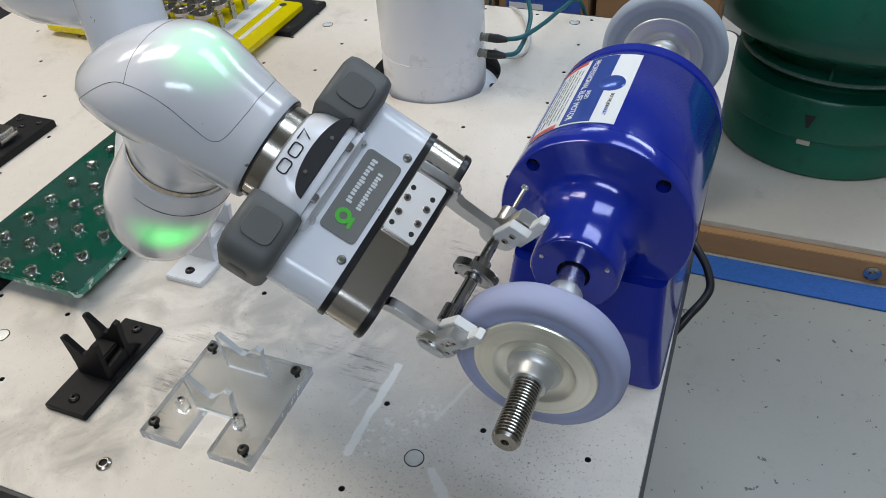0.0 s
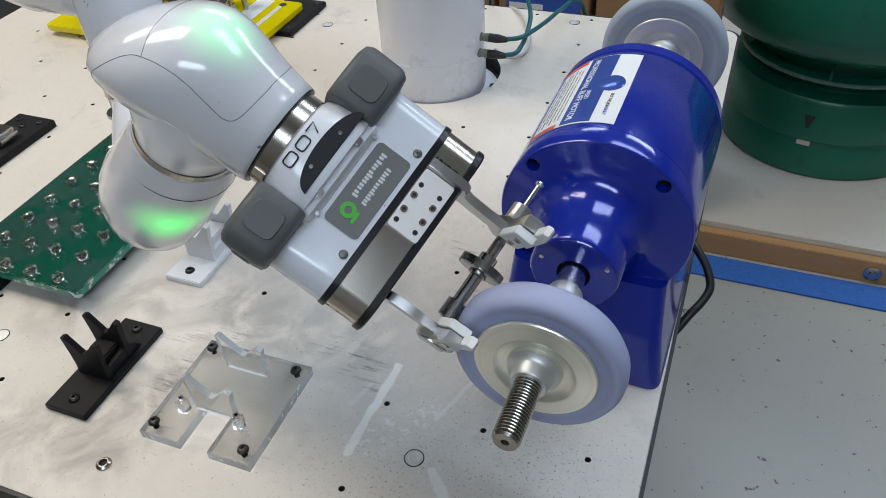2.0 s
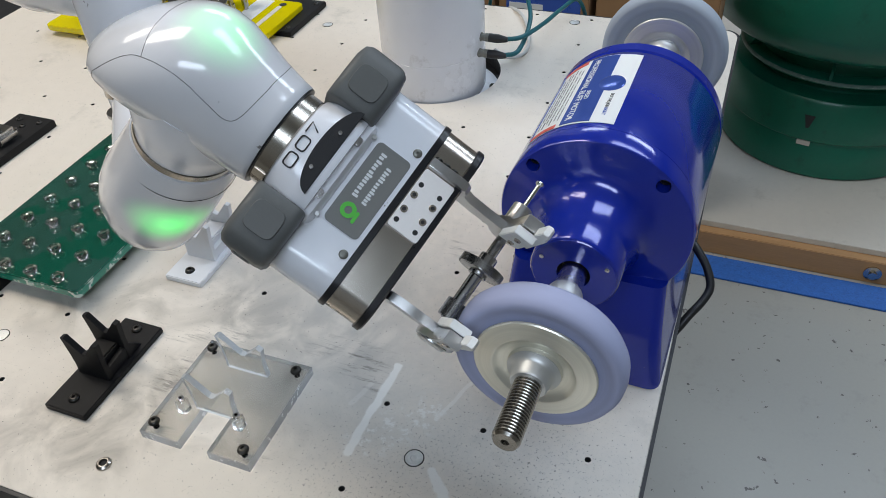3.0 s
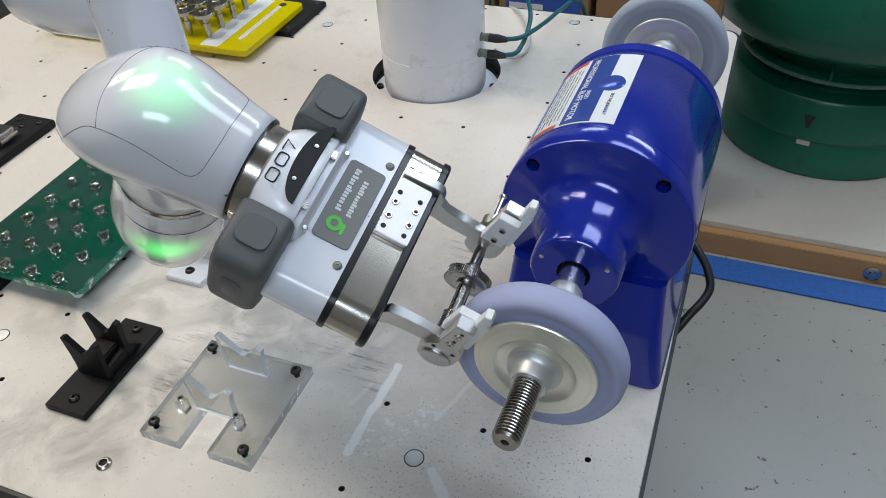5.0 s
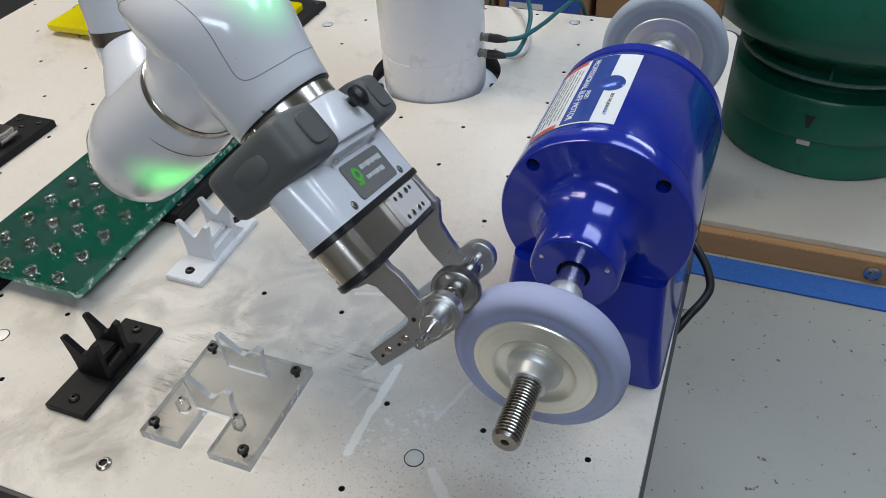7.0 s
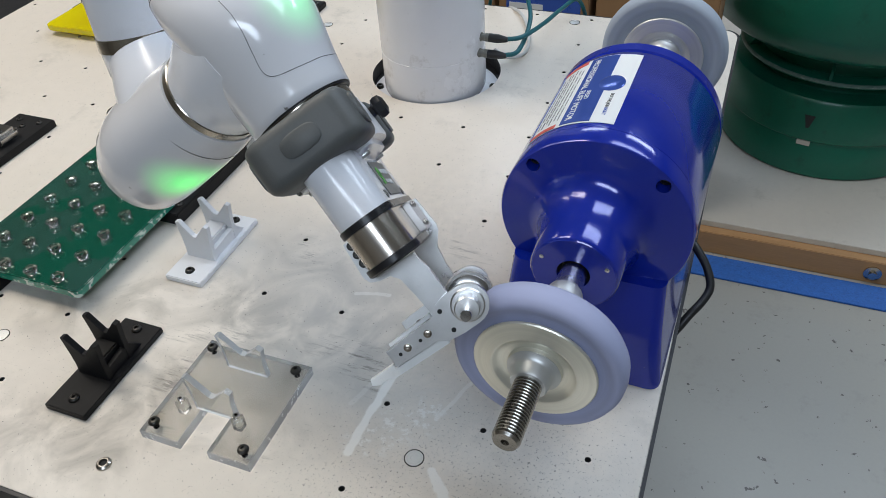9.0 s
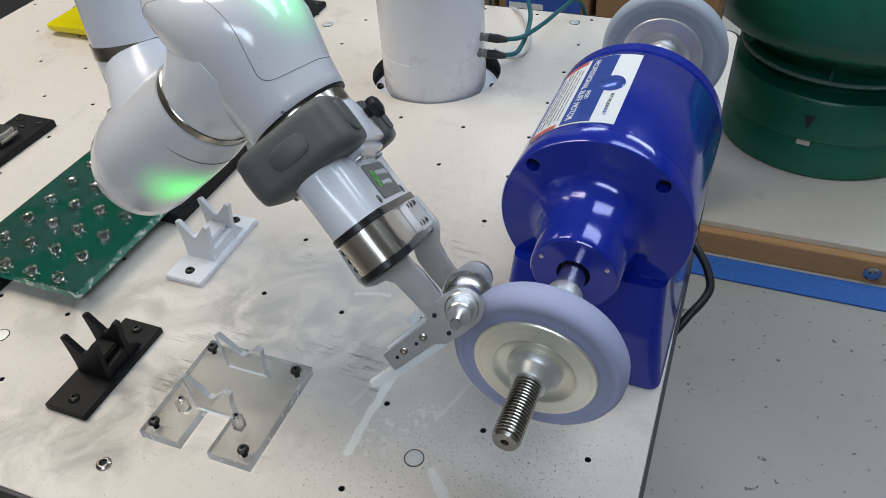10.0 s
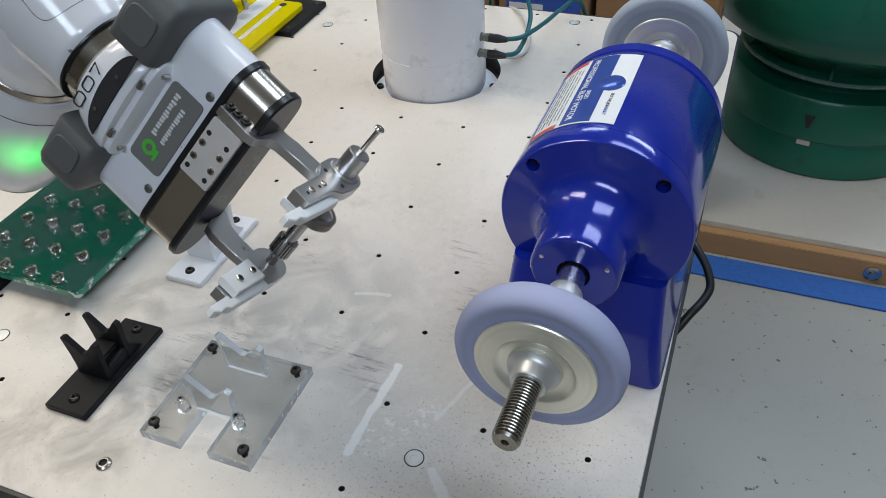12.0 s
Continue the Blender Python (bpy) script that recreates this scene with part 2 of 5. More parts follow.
M["logo_green"] = surf("print_green", (0.10, 0.55, 0.06), 0.4, 0, 0.03)
M["print_white"] = surf("print_white", (0.75, 0.76, 0.76), 0.45, 0, 0.04)
M["print_black"] = surf("print_black", (0.02, 0.02, 0.022), 0.45, 0, 0.1)
M["print_red"] = surf("print_red", (0.62, 0.10, 0.07), 0.45, 0, 0.05)
M["print_blue"] = surf("print_blue", (0.04, 0.10, 0.42), 0.3, 0, 0.05)
M["label_blue"] = surf("label_blue", (0.05, 0.10, 0.40), 0.16, 0.3, 0.1, 40, 200, 0.01)
M["motor"] = specked(surf("blue_enamel", (0.005, 0.022, 0.33), 0.17, 0.1, 0.12, 25, 700, 0.010, coat=0.6, dirt=(0.02, 0.04, 0.34), dirt_amount=0.4), 90.0, 0.73, 0.76, (0.25, 0.27, 0.42), 0.5)
M["felt"] = ring_surface("buffing_felt", (0.40, 0.43, 0.62), 0.8, 0, 60, 0.06, 0.84)
M["grey_felt"] = ring_surface("grey_buffing_felt", (0.36, 0.41, 0.48), 0.8, 0, 60, 0.06, 0.84)
M["flange"] = ring_surface("spun_flange", (0.80, 0.78, 0.68), 0.36, 0.7, 160, 0.02, 0.93)
M["hub"] = ring_surface("spun_hub", (0.68, 0.69, 0.68), 0.42, 0.7, 160, 0.02, 0.93)
M["spindle"] = surf("ground_steel", (0.72, 0.71, 0.69), 0.26, 1, 0.08, 40, 500, 0.01)
M["hinge"] = surf("dull_zinc", (0.20, 0.20, 0.18), 0.4, 0.7, 0.2, 100, 900, 0.02)
# paler, half-metal copy of the aluminium: its bright reflection put into the colour
M["plate_alu"] = surf("lit_aluminium", (0.86, 0.83, 0.81), 0.5, 0.6, 0.05, 60, 500, 0.012)
M["thread"] = surf("cut_thread", (0.40, 0.38, 0.35), 0.24, 1, 0.15, 60, 600, 0.02)
M["label_print"] = surf("label_print", (0.22, 0.22, 0.23), 0.5, 0, 0.1)
M["cable"] = surf("black_cable", (0.015, 0.015, 0.016), 0.4, 0, 0.1)
M["teal"] = surf("teal_cable", (0.01, 0.12, 0.14), 0.4, 0, 0.1)
M["grey_cable"] = surf("grey_cable", (0.55, 0.55, 0.54), 0.45, 0, 0.05)
M["print_plastic"] = surf("black_print", (0.009, 0.009, 0.010), 0.55, 0, 0.25, 60, 900, 0.05, dirt=(0.025, 0.025, 0.025), dirt_amount=0.4)
M["print_plastic"].node_tree.nodes["Principled BSDF"].inputs["Specular IOR Level"].default_value = 0.25
M["white_print"] = surf("white_print", (0.74, 0.75, 0.77), 0.5, 0, 0.03, 60, 900, 0.03)
M["acrylic"] = surf("clear_acrylic", (0.84, 0.85, 0.845), 0.03, 0, 0.01, 30, 200, 0.002, clear=1.0, ior=1.45, rough_vary=0.03)
M["acrylic_base"] = surf("clear_acrylic_plate", (0.50, 0.50, 0.49), 0.03, 0, 0.04, 30, 200, 0.002, clear=1.0, ior=1.4, rough_vary=0.03)
M["acrylic_edge"] = surf("sawn_acrylic_edge", (0.60, 0.61, 0.61), 0.25, 0, 0.2, 90, 500, 0.05, clear=0.35, ior=1.4)
M["green_acrylic"] = specked(surf("green_acrylic", (0.030, 0.115, 0.088), 0.04, 0, 0.12, 12, 100, 0.003, clear=0.4, ior=1.49, rough_vary=0.03), 10.0, 0.515, 0.525, (0.002, 0.115, 0.068), 0.9)
# sawn edge of the green plate; the pale specks are painted glints
M["green_edge"] = specked(surf("sawn_green_glints", (0.02, 0.22, 0.15), 0.25, 0, 0.3, 60, 300, 0.1, coat=0.5), 75.0, 0.54, 0.60, (0.62, 0.75, 0.68), 0.85)
M["yellow_acrylic"] = surf("yellow_acrylic", (0.90, 0.78, 0.0), 0.08, 0, 0.05, 12, 100, 0.004, clear=0.35, ior=1.49)
M["screw"] = surf("black_oxide", (0.05, 0.048, 0.045), 0.35, 0.8, 0.2, 100, 900, 0.02)
M["green_enamel"] = surf("green_enamel", (0.006, 0.130, 0.080), 0.33, 0, 0.14, 6, 90, 0.03, coat=0.15, dirt=(0.008, 0.05, 0.034), dirt_amount=0.6)
M["worn_paint"] = surf("worn_paint", (0.12, 0.20, 0.17), 0.6, 0, 0.5, 30, 200, 0.1, dirt=(0.45, 0.45, 0.42), dirt_amount=0.9)
M["wood"] = surf("pine_board", (0.42, 0.24, 0.11), 0.6, 0, 0.25, 8, 60, 0.08, stretch=(0.6, 8, 8))
M["board"] = surf("worn_board", (0.58, 0.54, 0.48), 0.55, 0, 0.08, 4, 60, 0.03, dirt=(0.36, 0.32, 0.27), dirt_amount=0.5)
M["tape"] = surf("blue_tape", (0.03, 0.13, 0.44), 0.6, 0, 0.5, 45, 200, 0.6, dirt=(0.012, 0.04, 0.16), dirt_amount=0.95)
M["card"] = surf("cardboard", (0.30, 0.17, 0.08), 0.8, 0, 0.1, 12, 200, 0.04)
M["dark"] = surf("dark_metal", (0.03, 0.03, 0.032), 0.5, 0.2)
M["lamp"] = surf("lamp_housing", (0.8, 0.8, 0.8), 0.4)
M["forearm"] = glow_shell("forearm_shell", (-0.061, 0.001, -0.160), (0.046, 0.040, 0.044), (0.06, 1.0, 0.22), 0.95)
M["elbow"] = glow_shell("elbow_shell", (-0.036, -0.034, 0.076), (0.048, 0.048, 0.042), (0.03, 1.0, 0.11), 1.2)

# ---- shape helpers ----


def rounded(name, bm, angle=38):
    bmesh.ops.recalc_face_normals(bm, faces=bm.faces)
    me = bpy.data.meshes.new(name)
    bm.to_mesh(me)
    bm.free()
    for p in me.polygons:
        p.use_smooth = True
    me.set_sharp_from_angle(angle=radians(angle))
    return me


def part(name, bm, material, parent=None, label="", angle=38):
    ob = new(name, rounded(name, bm, angle))
    ob.data.materials.append(material)
    if parent is not None:
        ob.parent = parent
    return tagged(ob, label)


def empty(name, m, label, category, group="", kind=""):
    ob = new(name)
    ob.matrix_world = m
    ob.empty_display_size = 0.02
    return tagged(ob, label, category, group, kind)


def lathe(prof, seg=48, m=None, bm=None, hollow=False):
    """Turn (radius, z) round the z axis; hollow: close the outline on itself, with no end discs."""
    if hollow:
        prof = list(prof) + [prof[0]]
    bm = bm or bmesh.new()
    m = m or Matrix()
    rings = []
    for r, z in prof:
        if r < 1e-6:
            rings.append([bm.verts.new(m @ Vector((0, 0, z)))])
        else:
            rings.append([bm.verts.new(m @ Vector((r * math.cos(2 * math.pi * i / seg), r * math.sin(2 * math.pi * i / seg), z))) for i in range(seg)])
    for a, b in zip(rings, rings[1:]):
        for i in range(seg):
            j = (i + 1) % seg
            q = [a[i % len(a)], a[j % len(a)], b[j % len(b)], b[i % len(b)]]
            q = list(dict.fromkeys(q))
            if len(q) > 2:
                bm.faces.new(q)
    if hollow:
        bmesh.ops.remove_doubles(bm, verts=rings[0] + rings[-1], dist=1e-7)
        return bm
    for ring in (rings[0], rings[-1]):
        if len(ring) > 2:
            bm.faces.new(ring)
    return bm


def loft(sections, m=None, bm=None):
    """Skin closed loops of equally many points, with caps."""
    bm = bm or bmesh.new()
    m = m or Matrix()
    rings = [[bm.verts.new(m @ Vector(p)) for p in s] for s in sections]
    n = len(rings[0])
    for a, b in zip(rings, rings[1:]):
        for i in range(n):
            bm.faces.new((a[i], a[(i + 1) % n], b[(i + 1) % n], b[i]))
    bm.faces.new(rings[0])
    bm.faces.new(rings[-1])
    return bm


def oval(hx, hy, z, power=2.0, n=40, cx=0.0, cy=0.0):
    """Superellipse loop at height z; a higher power is squarer."""
    out = []
    for i in range(n):
        a = 2 * math.pi * i / n
        c, s = math.cos(a), math.sin(a)
        out.append((cx + hx * math.copysign(abs(c) ** (2 / power), c), cy + hy * math.copysign(abs(s) ** (2 / power), s), z))
    return out


def stadium(hx, hy, z, n=40, cx=0.0):
    """Loop with straight flanks along y and round ends of radius hx."""
    out = []
    k = n // 2
    for i in range(k):
        a = math.pi * i / (k - 1)
        out.append((cx + hx * math.cos(a), (hy - hx) + hx * math.sin(a), z))
    for i in range(k):
        a = math.pi + math.pi * i / (k - 1)
        out.append((cx + hx * math.cos(a), -(hy - hx) + hx * math.sin(a), z))
    return out


def block(x0, x1, y0, y1, z0, z1, bevel=0.0, m=None, bm=None, seg=2):
    b2 = bmesh.new()
    bmesh.ops.create_cube(b2, size=1)
    for v in b2.verts:
        v.co = Vector(((x0 + x1) / 2 + v.co.x * (x1 - x0), (y0 + y1) / 2 + v.co.y * (y1 - y0), (z0 + z1) / 2 + v.co.z * (z1 - z0)))
    if bevel:
        bmesh.ops.bevel(b2, geom=b2.edges[:], offset=bevel, segments=seg, affect="EDGES")
    return merge(b2, m, bm)


def prism(poly, z0, z1, bevel=0.0, m=None, bm=None, seg=2):
    """Extrude an outline in x, y from z0 to z1."""
    b2 = bmesh.new()
    lo = [b2.verts.new((x, y, z0)) for x, y in poly]
    hi = [b2.verts.new((x, y, z1)) for x, y in poly]
    b2.faces.new(lo)
    b2.faces.new(hi)
    n = len(poly)
    for i in range(n):
        b2.faces.new((lo[i], lo[(i + 1) % n], hi[(i + 1) % n], hi[i]))
    bmesh.ops.recalc_face_normals(b2, faces=b2.faces)
    if bevel:
        geom = [e for e in b2.edges if abs(e.verts[0].co.z - e.verts[1].co.z) < 1e-6]
        bmesh.ops.bevel(b2, geom=geom, offset=bevel, segments=seg, affect="EDGES")
    return merge(b2, m, bm)


def merge(src, m=None, bm=None):
    if m is not None:
        bmesh.ops.transform(src, matrix=m, verts=src.verts)
    if bm is None:
        return src
    me = bpy.data.meshes.new("tmp")
    src.to_mesh(me)
    src.free()
    bm.from_mesh(me)
    bpy.data.meshes.remove(me)
    return bm


def tube(points, r, seg=10, bm=None, closed=False):
    """Round cord through points."""
    bm = bm or bmesh.new()
    pts = [Vector(p) for p in points]
    rings = []
    up = Vector((0.13, 0.21, 0.97)).normalized()
    for i, p in enumerate(pts):
        a, b = pts[max(0, i - 1)], pts[min(len(pts) - 1, i + 1)]
        if closed:
            a, b = pts[i - 1], pts[(i + 1) % len(pts)]
        t = (b - a).normalized()
        s = t.cross(up).normalized()
        u = s.cross(t)
        rr = r[i] if isinstance(r, (list, tuple)) else r
        rings.append([bm.verts.new(p + rr * (math.cos(2 * math.pi * k / seg) * s + math.sin(2 * math.pi * k / seg) * u)) for k in range(seg)])
    pairs = list(zip(rings, rings[1:]))
    if closed:
        pairs.append((rings[-1], rings[0]))
    for a, b in pairs:
        for k in range(seg):
            bm.faces.new((a[k], a[(k + 1) % seg], b[(k + 1) % seg], b[k]))
    if not closed:
        bm.faces.new(rings[0])
        bm.faces.new(rings[-1])
    return bm


def smooth_path(points, n=8):
    """Catmull-Rom through the points."""
    p = [Vector(q) for q in points]
    p = [p[0] * 2 - p[1]] + p + [p[-1] * 2 - p[-2]]
    out = []
    for i in range(1, len(p) - 2):
        for k in range(n):
            t = k / n
            out.append(0.5 * (2 * p[i] + (p[i + 1] - p[i - 1]) * t + (2 * p[i - 1] - 5 * p[i] + 4 * p[i + 1] - p[i + 2]) * t * t + (3 * p[i] - p[i - 1] - 3 * p[i + 1] + p[i + 2]) * t ** 3))
    out.append(p[-2])
    return out


def boxed(x0, x1, y0, y1, r, n=5):
    """Rounded rectangle outline."""
    out = []
    for cx, cy, a0 in ((x1 - r, y1 - r, 0), (x0 + r, y1 - r, 90), (x0 + r, y0 + r, 180), (x1 - r, y0 + r, 270)):
        for i in range(n + 1):
            a = radians(a0 + 90 * i / n)
            out.append((cx + r * math.cos(a), cy + r * math.sin(a)))
    return out


def text_mesh(body, size, m):
    """Printed writing as a thin mesh."""
    cu = bpy.data.curves.new("writing", "FONT")
    cu.body, cu.size, cu.extrude, cu.align_x, cu.align_y = body, size, 0.00015, "CENTER", "CENTER"
    ob = new("writing", cu)
    me = bpy.data.meshes.new_from_object(ob.evaluated_get(bpy.context.evaluated_depsgraph_get()))
    bpy.data.objects.remove(ob)
    bm = bmesh.new()
    bm.from_mesh(me)
    bpy.data.meshes.remove(me)
    bmesh.ops.transform(bm, matrix=m, verts=bm.verts)
    return bm


def turn(axis):
    """Matrix that lays local z along x, -x, y or -y."""
    return {"x": pose(0, 0, 0, 0, 90, 0), "-x": pose(0, 0, 0, 0, -90, 0), "y": pose(0, 0, 0, -90, 0, 0), "-y": pose(0, 0, 0, 90, 0, 0)}[axis]


def cap_screw(r, h, m, hexed=True):
    """Round screw head with a socket."""
    return lathe([(r * 0.82, 0), (r, 0), (r, h * 0.75), (r * 0.88, h), (r * 0.5, h), (r * 0.46, h * 0.35), (0, h * 0.3)], 18, m)


def button_screw(r, m):
    return lathe([(r, 0), (r, r * 0.12), (r * 0.85, r * 0.42), (r * 0.6, r * 0.56), (r * 0.36, r * 0.58), (r * 0.34, r * 0.2), (0, r * 0.18)], 18, m)

# ---- room ----
bx0, bx1, by0, by1 = -4.2, 3.2, -3.2, 5.2
floor = part("floor", block(bx0, bx1, by0, by1, FLOOR_Z - 0.1, FLOOR_Z), M["floor"], None, "worn grey painted concrete floor with dark specks")
tagged(floor, category="floor", kind="structure")
ceiling = part("ceiling", block(bx0, bx1, by0, by1, CEIL_Z, CEIL_Z + 0.1), M["ceiling"], None, "plain pale workshop ceiling")
tagged(ceiling, category="ceiling", kind="structure")
for nm, c in (("wall_north", (bx0, bx1, by1, by1 + 0.15)), ("wall_south", (bx0, bx1, by0 - 0.15, by0)), ("wall_east", (bx1, bx1 + 0.15, by0, by1)), ("wall_west", (bx0 - 0.15, bx0, by0, by1))):
    w = part(nm, block(c[0], c[1], c[2], c[3], FLOOR_Z, CEIL_Z), M["wall"], None, "plain pale painted workshop wall")
    tagged(w, category="wall", kind="structure")


def ceiling_lamps():
    first = None
    for lx, ly, sx, sy, watts, tone in LAMPS:
        if first is None:
            first = empty("ceiling_light", pose(lx, ly, CEIL_Z), "long white ceiling light fitting in the workshop", "ceiling light", "ceiling lights")
            part("housing", block(-sx / 2 - 0.03, sx / 2 + 0.03, -sy / 2 - 0.03, sy / 2 + 0.03, -0.08, 0, 0.01), M["lamp"], first)
        else:
            copy_thing(first, pose(lx, ly, CEIL_Z))


ceiling_lamps()

# ---- work table ----
PITCH = 0.1016
TX0, TX1, TY0, TY1 = -1.14, 0.2575, -0.106, 1.032


def work_table():
    t = empty("work_table", pose(-0.44, 0.46, FLOOR_Z), "white painted work table with bolt holes and a black edge", "table")
    off = Vector((-0.44, 0.46, FLOOR_Z))
    outline = boxed(TX0 + 0.004, TX1 - 0.004, TY0 + 0.004, TY1, 0.025)
    top_bm = prism(outline, -0.022, 0.0, 0.0006, None, None, 1)
    cut = bmesh.new()
    for i in range(-11, 3):
        for j in range(-1, 11):
            if i * PITCH > TX1 - 0.02 or j * PITCH < TY0 + 0.01:
                continue
            if math.hypot(i * PITCH + 0.204, j * PITCH - 0.762) < 0.115:
                continue
            lathe([(0.0031, -0.018), (0.0031, -0.0008), (0.0037, 0.003)], 12, Matrix.Translation((i * PITCH, j * PITCH, 0)), cut)
    lathe([(0.107, -0.05), (0.107, 0.05)], 64, Matrix.Translation((-0.204, 0.762, 0)), cut)
    bmesh.ops.recalc_face_normals(cut, faces=cut.faces)
    a, b = new("top_blank", bpy.data.meshes.new("top_blank")), new("top_cutter", bpy.data.meshes.new("top_cutter"))
    top_bm.to_mesh(a.data), cut.to_mesh(b.data)
    top_bm.free(), cut.free()
    mod = a.modifiers.new("cut", "BOOLEAN")
    mod.operation, mod.object, mod.solver = "DIFFERENCE", b, "EXACT"
    me = bpy.data.meshes.new_from_object(a.evaluated_get(bpy.context.evaluated_depsgraph_get()))
    bpy.data.objects.remove(a), bpy.data.objects.remove(b)
    me.materials.clear()
    me.materials.append(M["table"])
    me.materials.append(M["hole"])
    # hole and cutout walls: their shade is painted on with the near-black
    for p in me.polygons:
        if -0.0215 < p.center.z < -0.0007:
            p.material_index = 1
    top = new("tabletop", me)
    top.parent, top.location = t, -off
    outer = boxed(TX0, TX1, TY0, TY1 + 0.004, 0.028)
    inner = boxed(TX0 + 0.0035, TX1 - 0.0035, TY0 + 0.0035, TY1 + 0.0005, 0.0255)
    bm = bmesh.new()
    loops = [[bm.verts.new((x, y, z)) for x, y in pl] for pl, z in ((outer, -0.03), (outer, -0.0006), (inner, -0.0006), (inner, -0.03))]
    n = len(outer)
    for k in range(4):
        p, q = loops[k], loops[(k + 1) % 4]
        for i in range(n):
            bm.faces.new((p[i], p[(i + 1) % n], q[(i + 1) % n], q[i]))
    part("edge_band", bm, M["edge"], t, "black edge band").location = -off
    part("underframe", block(TX0 + 0.06, TX1 - 0.06, TY0 + 0.06, TY1 - 0.06, -0.075, -0.024), M["dark"], t).location = -off
    for x, y in ((TX0 + 0.1, TY0 + 0.1), (TX1 - 0.12, TY0 + 0.1), (TX0 + 0.1, TY1 - 0.1), (TX1 - 0.12, TY1 - 0.1)):
        part("leg", block(x - 0.03, x + 0.03, y - 0.03, y + 0.03, FLOOR_Z, -0.075, 0.004), M["dark"], t).location = -off


work_table()


def table_bolts():
    """Flush flat-head bolts and one raised bolt head."""
    first = None
    for x, y in ((0.0504, 0.0512), (-0.4684, 0.8776), (-0.0271, 0.9987), (-0.4567, 0.05)):
        if first is None:
            first = empty("flush_bolt", pose(x, y, 0), "grey countersunk bolt set flush in the table", "bolt", "flush bolts in the table")
            part("head", lathe([(0.0085, 0.0001), (0.0085, 0.0005), (0.0035, 0.0006), (0.0032, 0.0002), (0, 0.0002)], 24), M["hub"], first)
            part("rim", lathe([(0.0087, 0.0001), (0.0097, 0.0001), (0.0097, 0.00035), (0.0087, 0.00035)], 24, hollow=True), M["hole"], first)
        else:
            copy_thing(first, pose(x, y, 0))
    b = empty("threaded_insert", pose(-0.2281, -0.0508, 0), "dark steel threaded insert standing proud of the table", "insert")
    part("ring", lathe([(0.0076, 0), (0.0072, 0.0018), (0.0052, 0.0034), (0.0040, 0.0034), (0.0036, 0.0006), (0.0036, 0.0002)], 28, None, None, True), M["thread"], b)
    part("bore", lathe([(0.0037, 0.0002), (0.0037, 0.0006), (0, 0.0006)], 20), M["hole"], b)


table_bolts()

# ---- buffing motor ----
AX_Z = 0.1548
MOTOR_AT = pose(0.1602, 0.07, 0, 0, 0, -1.21)


def about_axis(s=0.0):
    """Places local z along the motor's axis, s metres behind the front wheel."""
    return Matrix.Translation((0, s, AX_Z)) @ turn("y")


def curved_sheet(r, s0, s1, a0, a1, n=10, lift=0.0):
    """A sheet bent round the motor's barrel between two angles from the top, in degrees."""
    bm = bmesh.new()
    rows = []
    for k in range(n + 1):
        a = radians(a0 + (a1 - a0) * k / n)
        rows.append([[bm.verts.new((rr * math.sin(a), s, AX_Z + rr * math.cos(a))) for s in (s0, s1)] for rr in (r + lift, r + lift + 0.0005)])
    for p, q in zip(rows, rows[1:]):
        for h in (0, 1):
            bm.faces.new((p[h][0], p[h][1], q[h][1], q[h][0]))
        for e in (0, 1):
            bm.faces.new((p[0][e], p[1][e], q[1][e], q[0][e]))
    for p in (rows[0], rows[-1]):
        bm.faces.new((p[0][0], p[0][1], p[1][1], p[1][0]))
    return bm


def bent(bm, r):
    """Bend flat writing (x across the label, y along the axis) round the barrel."""
    for v in bm.verts:
        a = v.co.x / r
        rr = r + v.co.z
        v.co = Vector((rr * math.sin(a), v.co.y, AX_Z + rr * math.cos(a)))
    return bm


def wheel(parent, s, r, name, cloth, disc, label, facing=-1):
    """Cloth buffing wheel with spun flanges; facing -1 shows its front towards -y."""
    w = part(name, lathe([(0.045, -0.011), (0.052, -0.0098), (0.057, -0.0108), (r - 0.008, -0.0135), (r - 0.0035, -0.0120), (r - 0.0008, -0.0070), (r, 0.0), (r - 0.0008, 0.0070), (r - 0.0035, 0.0120), (r - 0.008, 0.0135), (0.057, 0.0108), (0.052, 0.0098), (0.045, 0.011)], 96, about_axis(0) @ Matrix()), cloth, parent, label, 75)
    me = w.data
    me.transform(about_axis(0).inverted())
    w.matrix_basis = about_axis(s)
    for sg, nm in ((-1, "front_flange"), (1, "back_flange")):
        prof = [(0.0105, 0.019), (0.0205, 0.0175), (0.0215, 0.0150), (0.0225, 0.0128), (0.0265, 0.0128), (0.0318, 0.0150), (0.0332, 0.0172), (0.0345, 0.0178), (0.0362, 0.0175), (0.0490, 0.0160), (0.0500, 0.0150), (0.0500, 0.0136), (0.0470, 0.0122), (0.0105, 0.0105)]
        part(nm, lathe([(a, sg * b) for a, b in prof], 80), disc, w, "spun pale metal flange")
    part("hub", lathe([(0.0103, facing * 0.0155), (0.0210, facing * 0.0150), (0.0218, facing * 0.0168), (0.0182, facing * 0.0190), (0.0162, facing * 0.0215), (0.0150, facing * 0.030), (0.0138, facing * 0.0315), (0.0103, facing * 0.0315)], 64), M["hub"], w, "grey hub nut")
    return w


